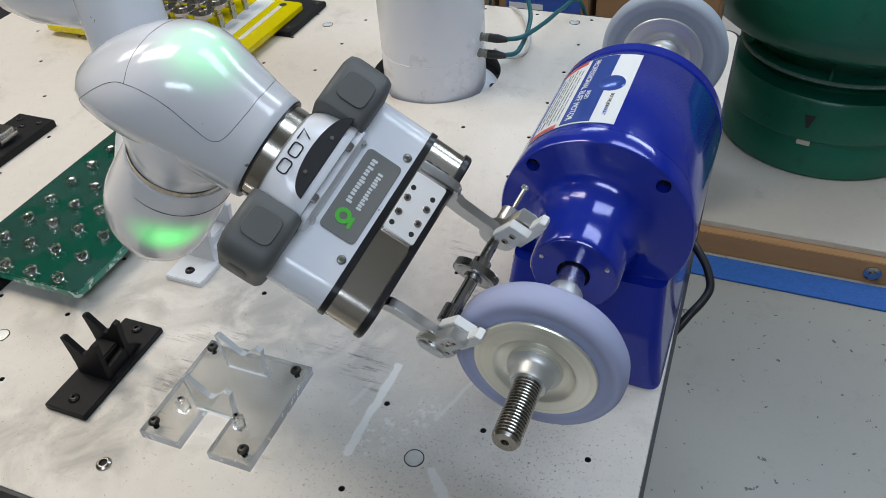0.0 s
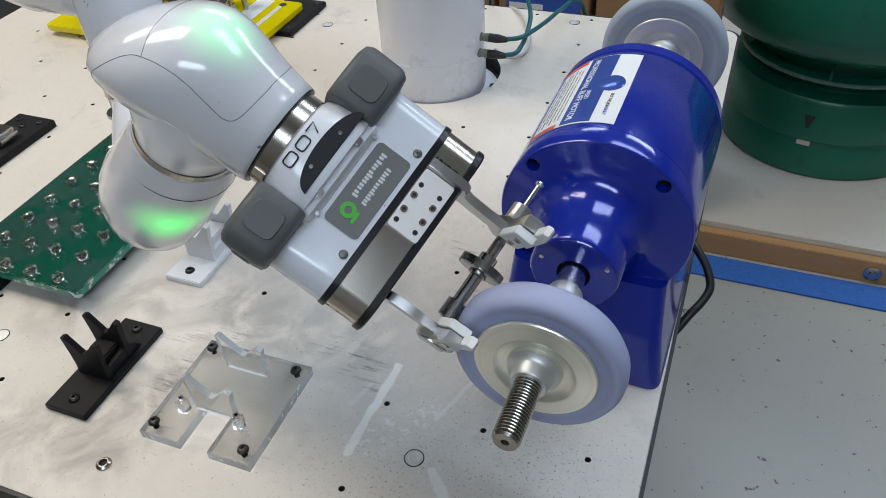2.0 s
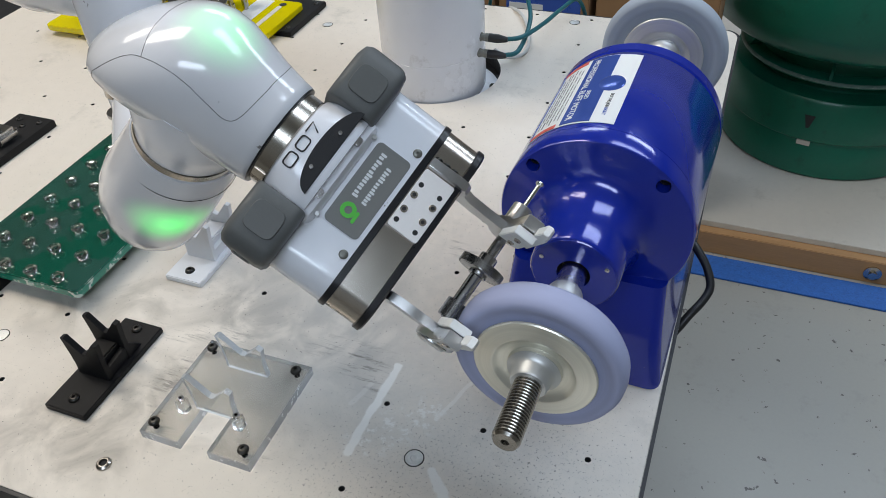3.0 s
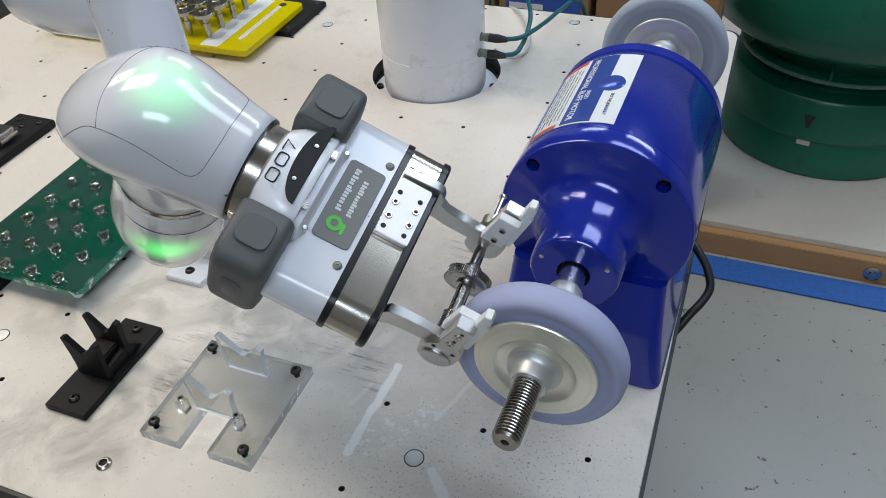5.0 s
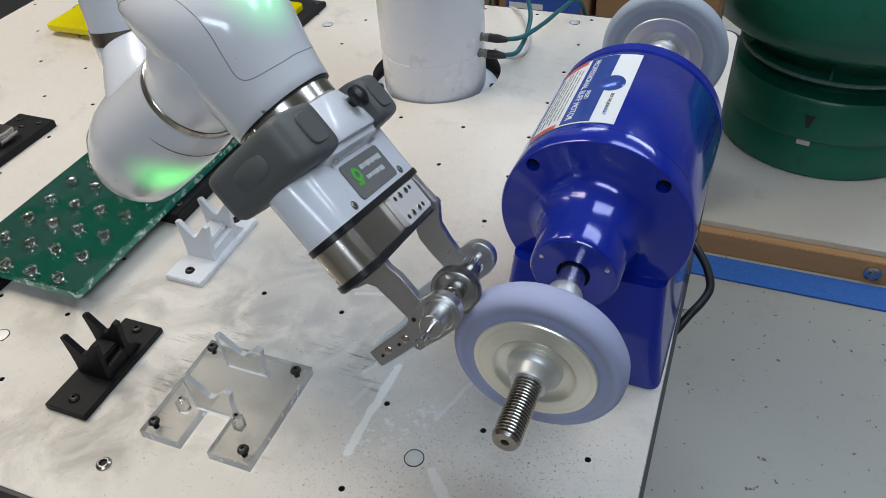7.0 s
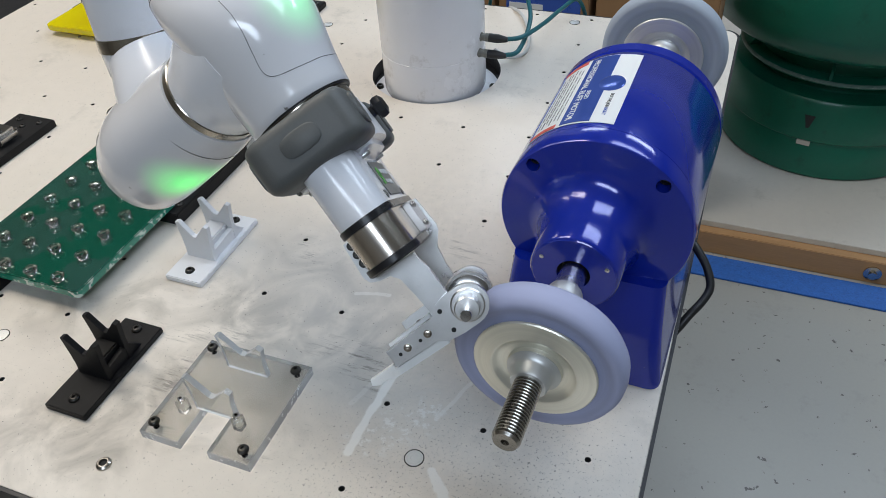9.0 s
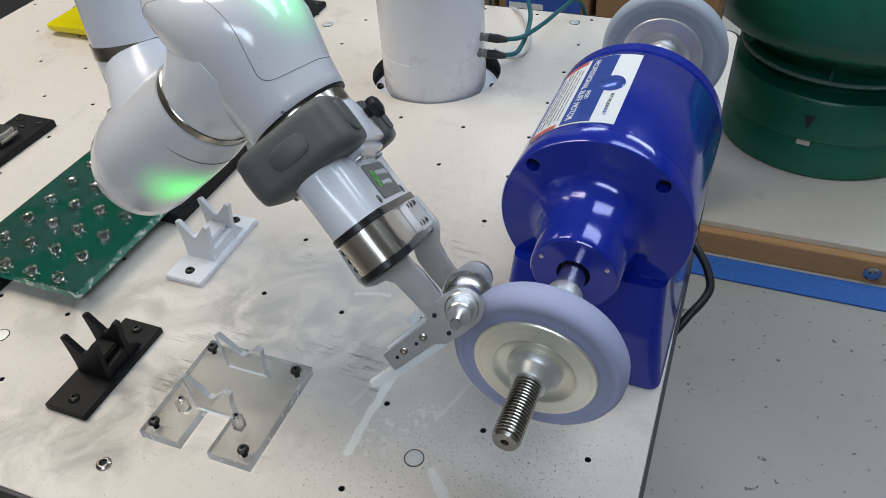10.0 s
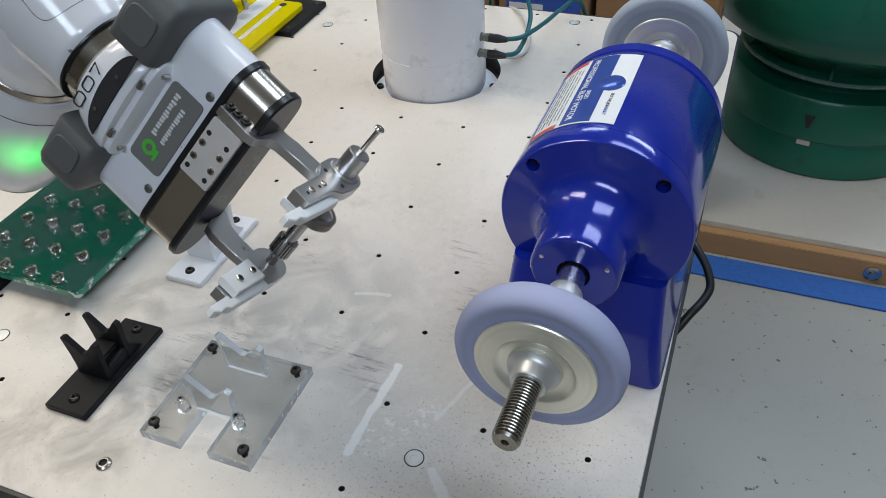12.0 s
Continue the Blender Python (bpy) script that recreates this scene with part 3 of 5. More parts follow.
def carve(ob, cut):
    """Cut a closed bmesh out of a part's mesh."""
    tool = new("cutter", bpy.data.meshes.new("cutter"))
    cut.to_mesh(tool.data)
    cut.free()
    blank = new("blank", ob.data)
    mod = blank.modifiers.new("cut", "BOOLEAN")
    mod.operation, mod.object, mod.solver = "DIFFERENCE", tool, "EXACT"
    me = bpy.data.meshes.new_from_object(blank.evaluated_get(bpy.context.evaluated_depsgraph_get()))
    bpy.data.objects.remove(blank), bpy.data.objects.remove(tool)
    for p in me.polygons:
        p.use_smooth = True
    me.set_sharp_from_angle(angle=radians(38))
    ob.data = me


def buff_motor():
    m = empty("buffing_motor", MOTOR_AT, "blue enamelled twin-spindle buffing motor bolted to the table", "buffing motor")
    R = 0.0918
    part("barrel", lathe([(R - 0.004, 0.202), (R, 0.2025), (R, 0.352), (R - 0.003, 0.356)], 96, about_axis()), M["motor"], m)
    part("front_bell", lathe([(0.030, 0.1075), (0.0385, 0.1075), (0.0400, 0.1095), (0.0412, 0.138), (0.0450, 0.158), (0.0520, 0.170), (0.0640, 0.1765), (0.0860, 0.1785), (R - 0.0012, 0.1795), (R, 0.1812), (R, 0.2020), (R - 0.006, 0.2022), (0.030, 0.17)], 96, about_axis(), hollow=True), M["motor"], m, "blue front bell with a necked nose")
    part("rear_bell", lathe([(R - 0.002, 0.3562), (R, 0.358), (R, 0.372), (R - 0.004, 0.377), (0.064, 0.386), (0.050, 0.400), (0.042, 0.440), (0.030, 0.441)], 96, about_axis()), M["motor"], m)
    part("nose_plate", lathe([(0.0150, 0.1065), (0.0372, 0.1065), (0.0380, 0.1073), (0.0380, 0.111), (0.0150, 0.111)], 64, about_axis(), hollow=True), M["motor"], m)
    part("nose_bore", lathe([(0.0152, 0.109), (0.0300, 0.109), (0.0300, 0.168), (0.0118, 0.168), (0.0118, 0.160), (0.0152, 0.160)], 40, about_axis(), hollow=True), M["hole"], m)
    for ang in (20, 115, 245, 318):
        a = radians(ang)
        part("screw", lathe([(0.0022, 0), (0.0022, -0.0008), (0, -0.0012)], 12, about_axis(0.1065) @ Matrix.Translation((0.032 * math.sin(a), 0.032 * math.cos(a), 0))), M["chrome"], m)
    bell = m.children[1]
    cut = bmesh.new()
    spots = [about_axis(0.178) @ Matrix.Translation((-0.0818 * math.sin(radians(g)), -0.0818 * math.cos(radians(g)), 0)) for g in (47, 135, 227, 315)]
    for c in spots:
        lathe([(0.0066, -0.004), (0.0066, 0.0125)], 28, c, cut)
    bmesh.ops.recalc_face_normals(cut, faces=cut.faces)
    carve(bell, cut)
    for c in spots:
        part("recess_floor", lathe([(0.0064, 0.0118), (0.0064, 0.0124), (0, 0.0124)], 24, c), M["hole"], m)
        part("bolt", lathe([(0.0046, 0.0117), (0.0046, 0.0095), (0.0036, 0.0080), (0.0017, 0.0076), (0.0015, 0.0092), (0, 0.0092)], 18, c), M["screw"], m, "dark cross-head bolt sunk in its recess")
    # pedestal
    def sect(z, x, y0, y1):
        return [(px, py, z) for px, py in boxed(-x, x, y0, y1, 0.012, 4)]
    part("pedestal", loft([sect(0.0, 0.088, 0.132, 0.40), sect(0.006, 0.088, 0.132, 0.40), sect(0.055, 0.080, 0.150, 0.375), sect(0.105, 0.076, 0.165, 0.36)]), M["motor"], m, "tapered blue cast pedestal", 50)
    for x, y in ((-0.098, 0.28), (-0.092, 0.38)):
        part("foot_lug", block(x - 0.010, x + 0.006, y - 0.012, y + 0.012, 0, 0.012, 0.002), M["black"], m)
    part("spindle", lathe([(0.0098, 0.0), (0.0098, 0.06), (0.0120, 0.061), (0.0120, 0.165), (0.0098, 0.166), (0.0098, 0.60)], 40, about_axis()), M["spindle"], m, "polished steel spindle")
    part("collar", lathe([(0.0122, 0.030), (0.0150, 0.030), (0.0155, 0.033), (0.0155, 0.080), (0.0148, 0.082), (0.0122, 0.082)], 48, about_axis()), M["hub"], m)
    front = wheel(m, 0.0065, 0.0702, "front_wheel", M["felt"], M["flange"], "soft grey-lilac cloth buffing wheel")
    rear = wheel(m, 0.545, 0.0775, "rear_wheel", M["grey_felt"], M["hub"], "soft grey cloth buffing wheel")
    # threaded end with a centre bore
    prof = []
    z = -0.020
    while z > -0.0835:
        prof += [(0.0111, z), (0.0110, z - 0.0009), (0.0088, z - 0.0018), (0.0088, z - 0.0020)]
        z -= 0.0029
    prof += [(0.0107, z), (0.0092, z - 0.0024), (0.0032, z - 0.0022), (0.0024, z + 0.002), (0, z + 0.002)]
    part("threaded_end", lathe(prof, 40), M["thread"], front, "bright coarse-threaded spindle end")
    # label on the barrel
    part("label", curved_sheet(R, 0.209, 0.345, -54.5, 2.6, 24, 0.0003), M["print_white"], m, "white printed label wrapped on the barrel")
    part("label_stripe", curved_sheet(R, 0.211, 0.343, -29.5, -11.5, 10, 0.0009), M["label_blue"], m, "shiny dark blue title stripe")
    part("label_line", curved_sheet(R, 0.211, 0.343, -52.5, -51.3, 2, 0.0009), M["print_blue"], m)
    for s0 in (0.2095, 0.3375):
        part("label_band", curved_sheet(R, s0, s0 + 0.006, -51.5, -32.5, 6, 0.0009), M["print_red"], m, "red label band")
    part("writing", bent(text_mesh("PROFESSIONAL BUFF MOTOR", 0.0092, Matrix.Translation((radians(-25) * R, 0.277, 0.0016)) @ pose(0, 0, 0, 0, 0, -90)), R), M["print_white"], m)
    part("writing", bent(text_mesh("SPEED", 0.0062, Matrix.Translation((radians(-20.5) * R, 0.262, 0.0016)) @ pose(0, 0, 0, 0, 0, -90)), R), M["print_white"], m)
    part("writing", bent(text_mesh("DO THE JOB", 0.0046, Matrix.Translation((radians(-5.4) * R, 0.2500, 0.0010)) @ pose(0, 0, 0, 0, 0, -90)), R), M["print_black"], m)
    part("writing", bent(text_mesh("RIGHT", 0.0046, Matrix.Translation((radians(-5.4) * R, 0.2290, 0.0010)) @ pose(0, 0, 0, 0, 0, -90)), R), M["print_blue"], m)
    badge = lathe([(0.0155, 0.0006), (0.0155, 0.0014), (0.0130, 0.0022), (0, 0.0024)], 40)
    for v in badge.verts:
        v.co.x, v.co.y = v.co.x * 0.80 + radians(-8.5) * R, v.co.y * 0.98 + 0.283
    part("badge", bent(badge, R), M["label_blue"], m, "round dark blue badge")
    for a, w2, s0 in ((-48, 0.45, 0.224), (-44.5, 0.6, 0.222), (-42, 0.45, 0.228), (-39, 0.6, 0.222), (-36, 0.45, 0.226), (-33.2, 0.45, 0.224)):
        s = s0
        while s < 0.326:
            ln = 0.005 + 0.008 * random.random()
            part("print_bar", curved_sheet(R, s, min(s + ln, 0.332), a - w2 / 2, a + w2 / 2, 2, 0.0009), M["label_print"], m)
            s += ln + 0.0015 + 0.003 * random.random()
    # mains lead over the edge of the table
    part("power_cord", tube(smooth_path([(0.078, 0.345, 0.03), (0.094, 0.332, 0.022), (0.108, 0.318, 0.010), (0.115, 0.302, -0.002), (0.110, 0.285, -0.010), (0.100, 0.268, -0.018), (0.085, 0.25, -0.04), (0.06, 0.24, -0.08)]), 0.0048, 12), M["cable"], m, "black rubber power cord")
    return m, front, rear


MOTOR, FRONT_WHEEL, REAR_WHEEL = buff_motor()

WRIST_ROWS = [
    (0.00, pose(0.0189, 0.0901, 0.2531, -143.19, -48.16, -42.59)),
    (0.50, pose(0.0212, 0.0906, 0.2560, -142.65, -45.77, -44.84)),
    (1.00, pose(0.0220, 0.0932, 0.2567, -141.91, -44.00, -47.42)),
    (1.50, pose(0.0233, 0.0947, 0.2580, -141.31, -42.55, -49.65)),
    (3.15, pose(0.0233, 0.0947, 0.2580, -141.31, -42.55, -49.65)),
    (4.80, pose(0.0138, 0.0813, 0.2488, -148.08, -56.03, -31.52)),
    (5.00, pose(0.0135, 0.0795, 0.2488, -149.45, -57.10, -28.93)),
    (5.20, pose(0.0078, 0.0759, 0.2541, -150.23, -56.44, -28.33)),
    (5.50, pose(-0.0178, 0.0704, 0.2676, -159.51, -63.44, -15.74)),
    (5.60, pose(-0.0210, 0.0650, 0.2751, -157.75, -63.54, -17.86)),
    (5.90, pose(-0.0305, 0.0785, 0.2750, -129.00, -42.33, -59.00)),
    (6.00, pose(-0.0299, 0.0818, 0.2756, -125.65, -28.04, -70.67)),
    (6.10, pose(-0.0283, 0.0845, 0.2771, -124.65, -14.03, -81.17)),
    (6.20, pose(-0.0265, 0.0897, 0.2762, -125.53, -1.06, -93.72)),
    (6.30, pose(-0.0239, 0.0887, 0.2773, -128.04, 7.46, -103.77)),
    (6.50, pose(-0.0192, 0.0976, 0.2751, -138.94, 33.44, -133.51)),
    (6.80, pose(-0.0043, 0.0920, 0.2747, -155.63, 44.61, -161.43)),
    (7.00, pose(0.0072, 0.0996, 0.2575, -155.28, 40.94, -159.21)),
    (7.20, pose(0.0134, 0.0993, 0.2527, -153.84, 39.74, -157.17)),
    (8.80, pose(0.0162, 0.1014, 0.2514, -139.31, 27.43, -139.44)),
    (9.00, pose(0.0162, 0.1014, 0.2514, -139.31, 27.43, -139.44)),
    (9.50, pose(0.0162, 0.1014, 0.2514, -139.31, 27.43, -139.44)),
    (9.70, pose(0.0162, 0.1014, 0.2514, -139.31, 27.43, -139.44)),
    (10.00, pose(0.0138, 0.1020, 0.2491, -141.85, 31.59, -142.98)),
    (10.50, pose(0.0101, 0.1013, 0.2511, -153.13, 40.59, -157.06)),
    (10.70, pose(-0.0064, 0.0978, 0.2679, -150.40, 42.23, -156.35)),
    (10.90, pose(-0.0320, 0.1028, 0.2852, -153.26, 38.53, -156.79)),
    (11.00, pose(-0.0446, 0.1057, 0.2914, -153.55, 37.36, -156.95)),
    (11.20, pose(-0.0518, 0.0994, 0.3041, -152.82, 37.16, -156.52)),
    (11.50, pose(-0.0632, 0.0998, 0.3026, -145.32, 30.89, -141.95)),
    (11.80, pose(-0.0918, 0.0821, 0.3025, -130.02, 0.38, -107.41)),
    (11.90, pose(-0.1020, 0.0756, 0.3041, -127.26, -12.46, -96.90)),
    (12.00, pose(-0.1098, 0.0686, 0.3115, -127.14, -21.78, -87.29)),
]
FOREARM_ROWS = [
    (0.00, pose(0.0189, 0.0901, 0.2531, 164.03, 56.25, 163.55)),
    (0.50, pose(0.0212, 0.0906, 0.2560, 166.93, 55.30, 166.20)),
    (1.00, pose(0.0220, 0.0932, 0.2567, 169.68, 54.87, 168.48)),
    (1.50, pose(0.0233, 0.0947, 0.2580, 172.19, 54.52, 170.60)),
    (3.15, pose(0.0233, 0.0947, 0.2580, 172.19, 54.52, 170.60)),
    (4.80, pose(0.0138, 0.0813, 0.2488, 149.12, 56.45, 149.72)),
    (5.00, pose(0.0135, 0.0795, 0.2488, 146.86, 56.04, 147.98)),
    (5.20, pose(0.0078, 0.0759, 0.2541, 146.50, 54.87, 147.15)),
    (5.50, pose(-0.0178, 0.0704, 0.2676, 139.53, 56.59, 141.31)),
    (5.60, pose(-0.0210, 0.0650, 0.2751, 140.21, 57.54, 142.07)),
    (5.90, pose(-0.0305, 0.0785, 0.2750, 150.62, 57.73, 148.74)),
    (6.00, pose(-0.0299, 0.0818, 0.2756, 156.18, 55.79, 152.60)),
    (6.10, pose(-0.0283, 0.0845, 0.2771, 161.93, 54.53, 157.50)),
    (6.20, pose(-0.0265, 0.0897, 0.2762, 168.78, 53.68, 161.69)),
    (6.30, pose(-0.0239, 0.0887, 0.2773, 175.06, 52.17, 165.79)),
    (6.50, pose(-0.0192, 0.0976, 0.2751, -176.52, 50.92, 173.29)),
    (6.80, pose(-0.0043, 0.0920, 0.2747, -173.00, 49.21, 174.96)),
    (7.00, pose(0.0072, 0.0996, 0.2575, -172.71, 46.23, 175.75)),
    (7.20, pose(0.0134, 0.0993, 0.2527, -171.97, 45.82, 176.42)),
    (8.80, pose(0.0162, 0.1014, 0.2514, -162.31, 45.06, -177.01)),
    (9.00, pose(0.0162, 0.1014, 0.2514, -162.28, 45.05, -176.96)),
    (9.50, pose(0.0162, 0.1014, 0.2514, -161.00, 44.62, -175.15)),
    (9.70, pose(0.0162, 0.1014, 0.2514, -161.08, 44.65, -175.26)),
    (10.00, pose(0.0138, 0.1020, 0.2491, -162.73, 45.45, -175.70)),
    (10.50, pose(0.0101, 0.1013, 0.2511, -169.80, 46.50, 178.96)),
    (10.70, pose(-0.0064, 0.0978, 0.2679, -164.90, 48.17, -176.66)),
    (10.90, pose(-0.0320, 0.1028, 0.2852, -167.77, 44.37, -178.54)),
    (11.00, pose(-0.0446, 0.1057, 0.2914, -168.04, 43.33, -179.14)),
    (11.20, pose(-0.0518, 0.0994, 0.3041, -167.01, 43.32, -178.31)),
    (11.50, pose(-0.0632, 0.0998, 0.3026, -166.99, 43.59, -176.86)),
    (11.80, pose(-0.0918, 0.0821, 0.3025, -166.44, 48.59, -179.26)),
    (11.90, pose(-0.1020, 0.0756, 0.3041, -166.55, 52.57, -179.45)),
    (12.00, pose(-0.1098, 0.0686, 0.3115, -169.69, 55.26, 179.50)),
]
ELBOW_ROWS = [
    (0.00, pose(-0.1485, 0.0947, 0.2811, 179.81, -33.75, 163.90)),
    (0.50, pose(-0.1455, 0.0952, 0.2878, -179.31, -34.69, 164.98)),
    (1.00, pose(-0.1442, 0.0985, 0.2906, -178.58, -35.11, 166.01)),
    (1.50, pose(-0.1426, 0.1006, 0.2935, -178.18, -35.44, 167.47)),
    (3.15, pose(-0.1426, 0.1006, 0.2935, -178.18, -35.44, 167.47)),
    (4.80, pose(-0.1548, 0.0869, 0.2673, 177.24, -33.45, 154.71)),
    (5.00, pose(-0.1553, 0.0843, 0.2665, 176.63, -33.81, 154.02)),
    (5.20, pose(-0.1607, 0.0820, 0.2745, 175.85, -34.92, 154.37)),
    (5.50, pose(-0.1872, 0.0762, 0.2773, 174.90, -33.06, 150.59)),
    (5.60, pose(-0.1905, 0.0704, 0.2833, 175.25, -32.15, 150.94)),
    (5.90, pose(-0.1990, 0.0912, 0.2913, 176.16, -32.06, 155.94)),
    (6.00, pose(-0.1971, 0.0974, 0.3008, 176.47, -34.05, 158.89)),
    (6.10, pose(-0.1943, 0.1009, 0.3090, 177.25, -35.38, 162.24)),
    (6.20, pose(-0.1907, 0.1120, 0.3132, 178.09, -36.28, 164.92)),
    (6.30, pose(-0.1860, 0.1159, 0.3201, 179.28, -37.83, 166.97)),
    (6.50, pose(-0.1800, 0.1260, 0.3217, -177.80, -39.03, 169.79)),
    (6.80, pose(-0.1629, 0.1251, 0.3255, -179.36, -40.79, 173.99)),
    (7.00, pose(-0.1489, 0.1311, 0.3165, 179.82, -43.77, 176.00)),
    (7.20, pose(-0.1423, 0.1309, 0.3127, 179.73, -44.18, 176.81)),
    (8.80, pose(-0.1385, 0.1408, 0.3093, -178.87, -44.93, -178.62)),
    (9.00, pose(-0.1385, 0.1408, 0.3093, -178.83, -44.94, -178.62)),
    (9.50, pose(-0.1387, 0.1393, 0.3097, -179.83, -45.38, -175.39)),
    (9.70, pose(-0.1387, 0.1394, 0.3096, -178.21, -45.33, -177.76)),
    (10.00, pose(-0.1422, 0.1368, 0.3062, -177.43, -44.49, -179.36)),
    (10.50, pose(-0.1468, 0.1318, 0.3086, 178.84, -43.57, -179.33)),
    (10.70, pose(-0.1652, 0.1293, 0.3188, 179.55, -41.83, -175.98)),
    (10.90, pose(-0.1872, 0.1319, 0.3477, 178.90, -45.62, -176.99)),
    (11.00, pose(-0.1983, 0.1357, 0.3568, 178.38, -46.65, -176.91)),
    (11.20, pose(-0.2056, 0.1300, 0.3691, 178.58, -46.67, -176.36)),
    (11.50, pose(-0.2180, 0.1265, 0.3669, 179.24, -46.40, -175.81)),
    (11.80, pose(-0.2502, 0.1166, 0.3529, -178.12, -41.37, 177.89)),
    (11.90, pose(-0.2634, 0.1104, 0.3434, -177.83, -37.38, 176.98)),
    (12.00, pose(-0.2738, 0.0980, 0.3443, -177.88, -34.68, 175.77)),
]

# ---- fixtures on the table ----


def v_plate(half, foot, low, high, base):
    """Outline of an upright with two prongs and a V between them."""
    return [(-half * 0.9, base), (half * 0.9, base), (half * 0.86, foot), (half * 0.88, low * 0.85), (half, high), (half * 0.78, high + 0.0015), (half * 0.10, low), (-half * 0.10, low), (-half * 0.78, high + 0.0015), (-half, high), (-half * 0.88, low * 0.85), (-half * 0.86, foot)]


def v_fixture(name, m, mat, label, stands=(0.031, 0.064)):
    f = empty(name, m, label, "fixture", "printed V fixtures")
    part("base_plate", prism(boxed(-0.0255, 0.0255, -0.016, 0.1135, 0.002, 2), 0.0, 0.0075, 0.001), mat, f)
    up = Matrix(((1, 0, 0, 0), (0, 0, 1, 0), (0, 1, 0, 0), (0, 0, 0, 1)))
    for y in stands:
        part("v_support", prism(v_plate(0.0225, 0.020, 0.041, 0.059, 0.007), y, y + 0.0065, 0.0005, up), mat, f)
    part("bridge", block(-0.0125, 0.0125, stands[0] + 0.0055, stands[1] + 0.0005, 0.007, 0.030, 0.0015), mat, f)
    # wedges that brace the uprights
    side = Matrix(((0, 0, 1, 0), (1, 0, 0, 0), (0, 1, 0, 0), (0, 0, 0, 1)))
    for x in (-0.0190, 0.0125):
        part("gusset", prism([(stands[0] + 0.006, 0.0072), (stands[1] + 0.022, 0.0072), (stands[1] + 0.0060, 0.024), (stands[0] + 0.006, 0.020)], x, x + 0.0065, 0.0004, side), mat, f)
    for y in (0.0, PITCH):
        part("screw", button_screw(0.0058, Matrix.Translation((0, y, 0.0075))), M["screw"], f, "black button-head screw")
    return f


v_fixture("v_fixture", pose(-3 * PITCH, 0, 0), M["print_plastic"], "black printed V fixture screwed to the table")
v_fixture("v_fixture", pose(-3 * PITCH, 2 * PITCH, 0), M["white_print"], "white printed V fixture screwed to the table", (0.024, 0.070))


def sawn_edges(ob, axis, skin="acrylic_edge"):
    """The cut rim of a clear plate is frosted, or green with painted glints."""
    ob.data.materials.append(M[skin])
    for p in ob.data.polygons:
        if abs(p.normal[axis]) < 0.3:
            p.material_index = 1


def clear_fixture():
    f = empty("acrylic_fixture", pose(-1.5 * PITCH, 0, 0), "clear acrylic V fixture screwed to the table", "fixture")
    poly = [(-0.0590, -0.0130), (-0.0145, -0.0130), (-0.0145, 0.034), (0.0185, 0.034), (0.0185, -0.0130), (0.0640, -0.0130), (0.0640, 0.1115), (-0.0590, 0.1115)]
    ob = part("base_plate", prism(poly, 0.0004, 0.0125, 0.0007), M["acrylic_base"], f, "thick clear plate with a notch")
    sawn_edges(ob, 2)
    up = Matrix(((1, 0, 0, -0.001), (0, 0, 1, 0), (0, 1, 0, 0), (0, 0, 0, 1)))
    for y in (0.0265, 0.0835):
        pts = [(-0.0190, 0.0127), (0.0290, 0.0127), (0.0275, 0.034), (0.0300, 0.052), (0.0245, 0.055), (0.0080, 0.039), (0.0030, 0.039), (-0.0190, 0.060), (-0.0230, 0.058), (-0.0190, 0.034)]
        sawn_edges(part("v_support", prism(pts, y, y + 0.0065, 0.0005, up), M["acrylic"], f, "clear V-notched upright"), 1)
    for x, y in ((-0.0508, 0.0), (0.0508, 0.0), (-0.0508, PITCH), (0.0508, PITCH)):
        part("screw", button_screw(0.0058, Matrix.Translation((x, y, 0.0126))), M["screw"], f, "black button-head screw")
    for x in (-0.029, 0.0345):
        part("set_screw", lathe([(0.0035, 0.0290), (0.0035, 0.0320), (0.0030, 0.0325), (0.0016, 0.0325), (0.0014, 0.029), (0, 0.029)], 14, Matrix.Translation((x, 0.0215, 0))), M["chrome"], f)
        part("clamp_lug", block(x - 0.005, x + 0.005, 0.0165, 0.0263, 0.0127, 0.0290, 0.001), M["acrylic"], f)


clear_fixture()
for ob in bpy.data.objects:
    if ob.type == "MESH" and (M["acrylic"].name in ob.data.materials or M["acrylic_base"].name in ob.data.materials):
        ob.visible_shadow = False


def gear_blank(m, label="machined steel gear shaft standing in the plate"):
    g = empty("gear_spindle", m, label, "gear shaft", "gear shafts in the plates")
    part("stem", lathe([(0.0048, 0.0), (0.0048, 0.020), (0.0062, 0.0205), (0.0062, 0.040), (0.0048, 0.0405), (0.0048, 0.056)], 20), M["gear"], g)
    part("disc", lathe([(0.0075, 0.054), (0.0185, 0.054), (0.0190, 0.0546), (0.0190, 0.0598), (0.0185, 0.0604), (0.0075, 0.0604)], 40), M["gear"], g)
    part("boss", lathe([(0.0080, 0.0604), (0.0080, 0.0650), (0.0072, 0.0656), (0.0030, 0.0656), (0.0028, 0.062), (0, 0.062)], 24), M["steel"], g)
    return g


def foot_bar(parent, x0, x1, y0, y1, h):
    bar = part("foot_bar", block(x0, x1, y0, y1, 0, h, 0.0012), M["print_plastic"], parent, "black printed foot bar")
    return bar


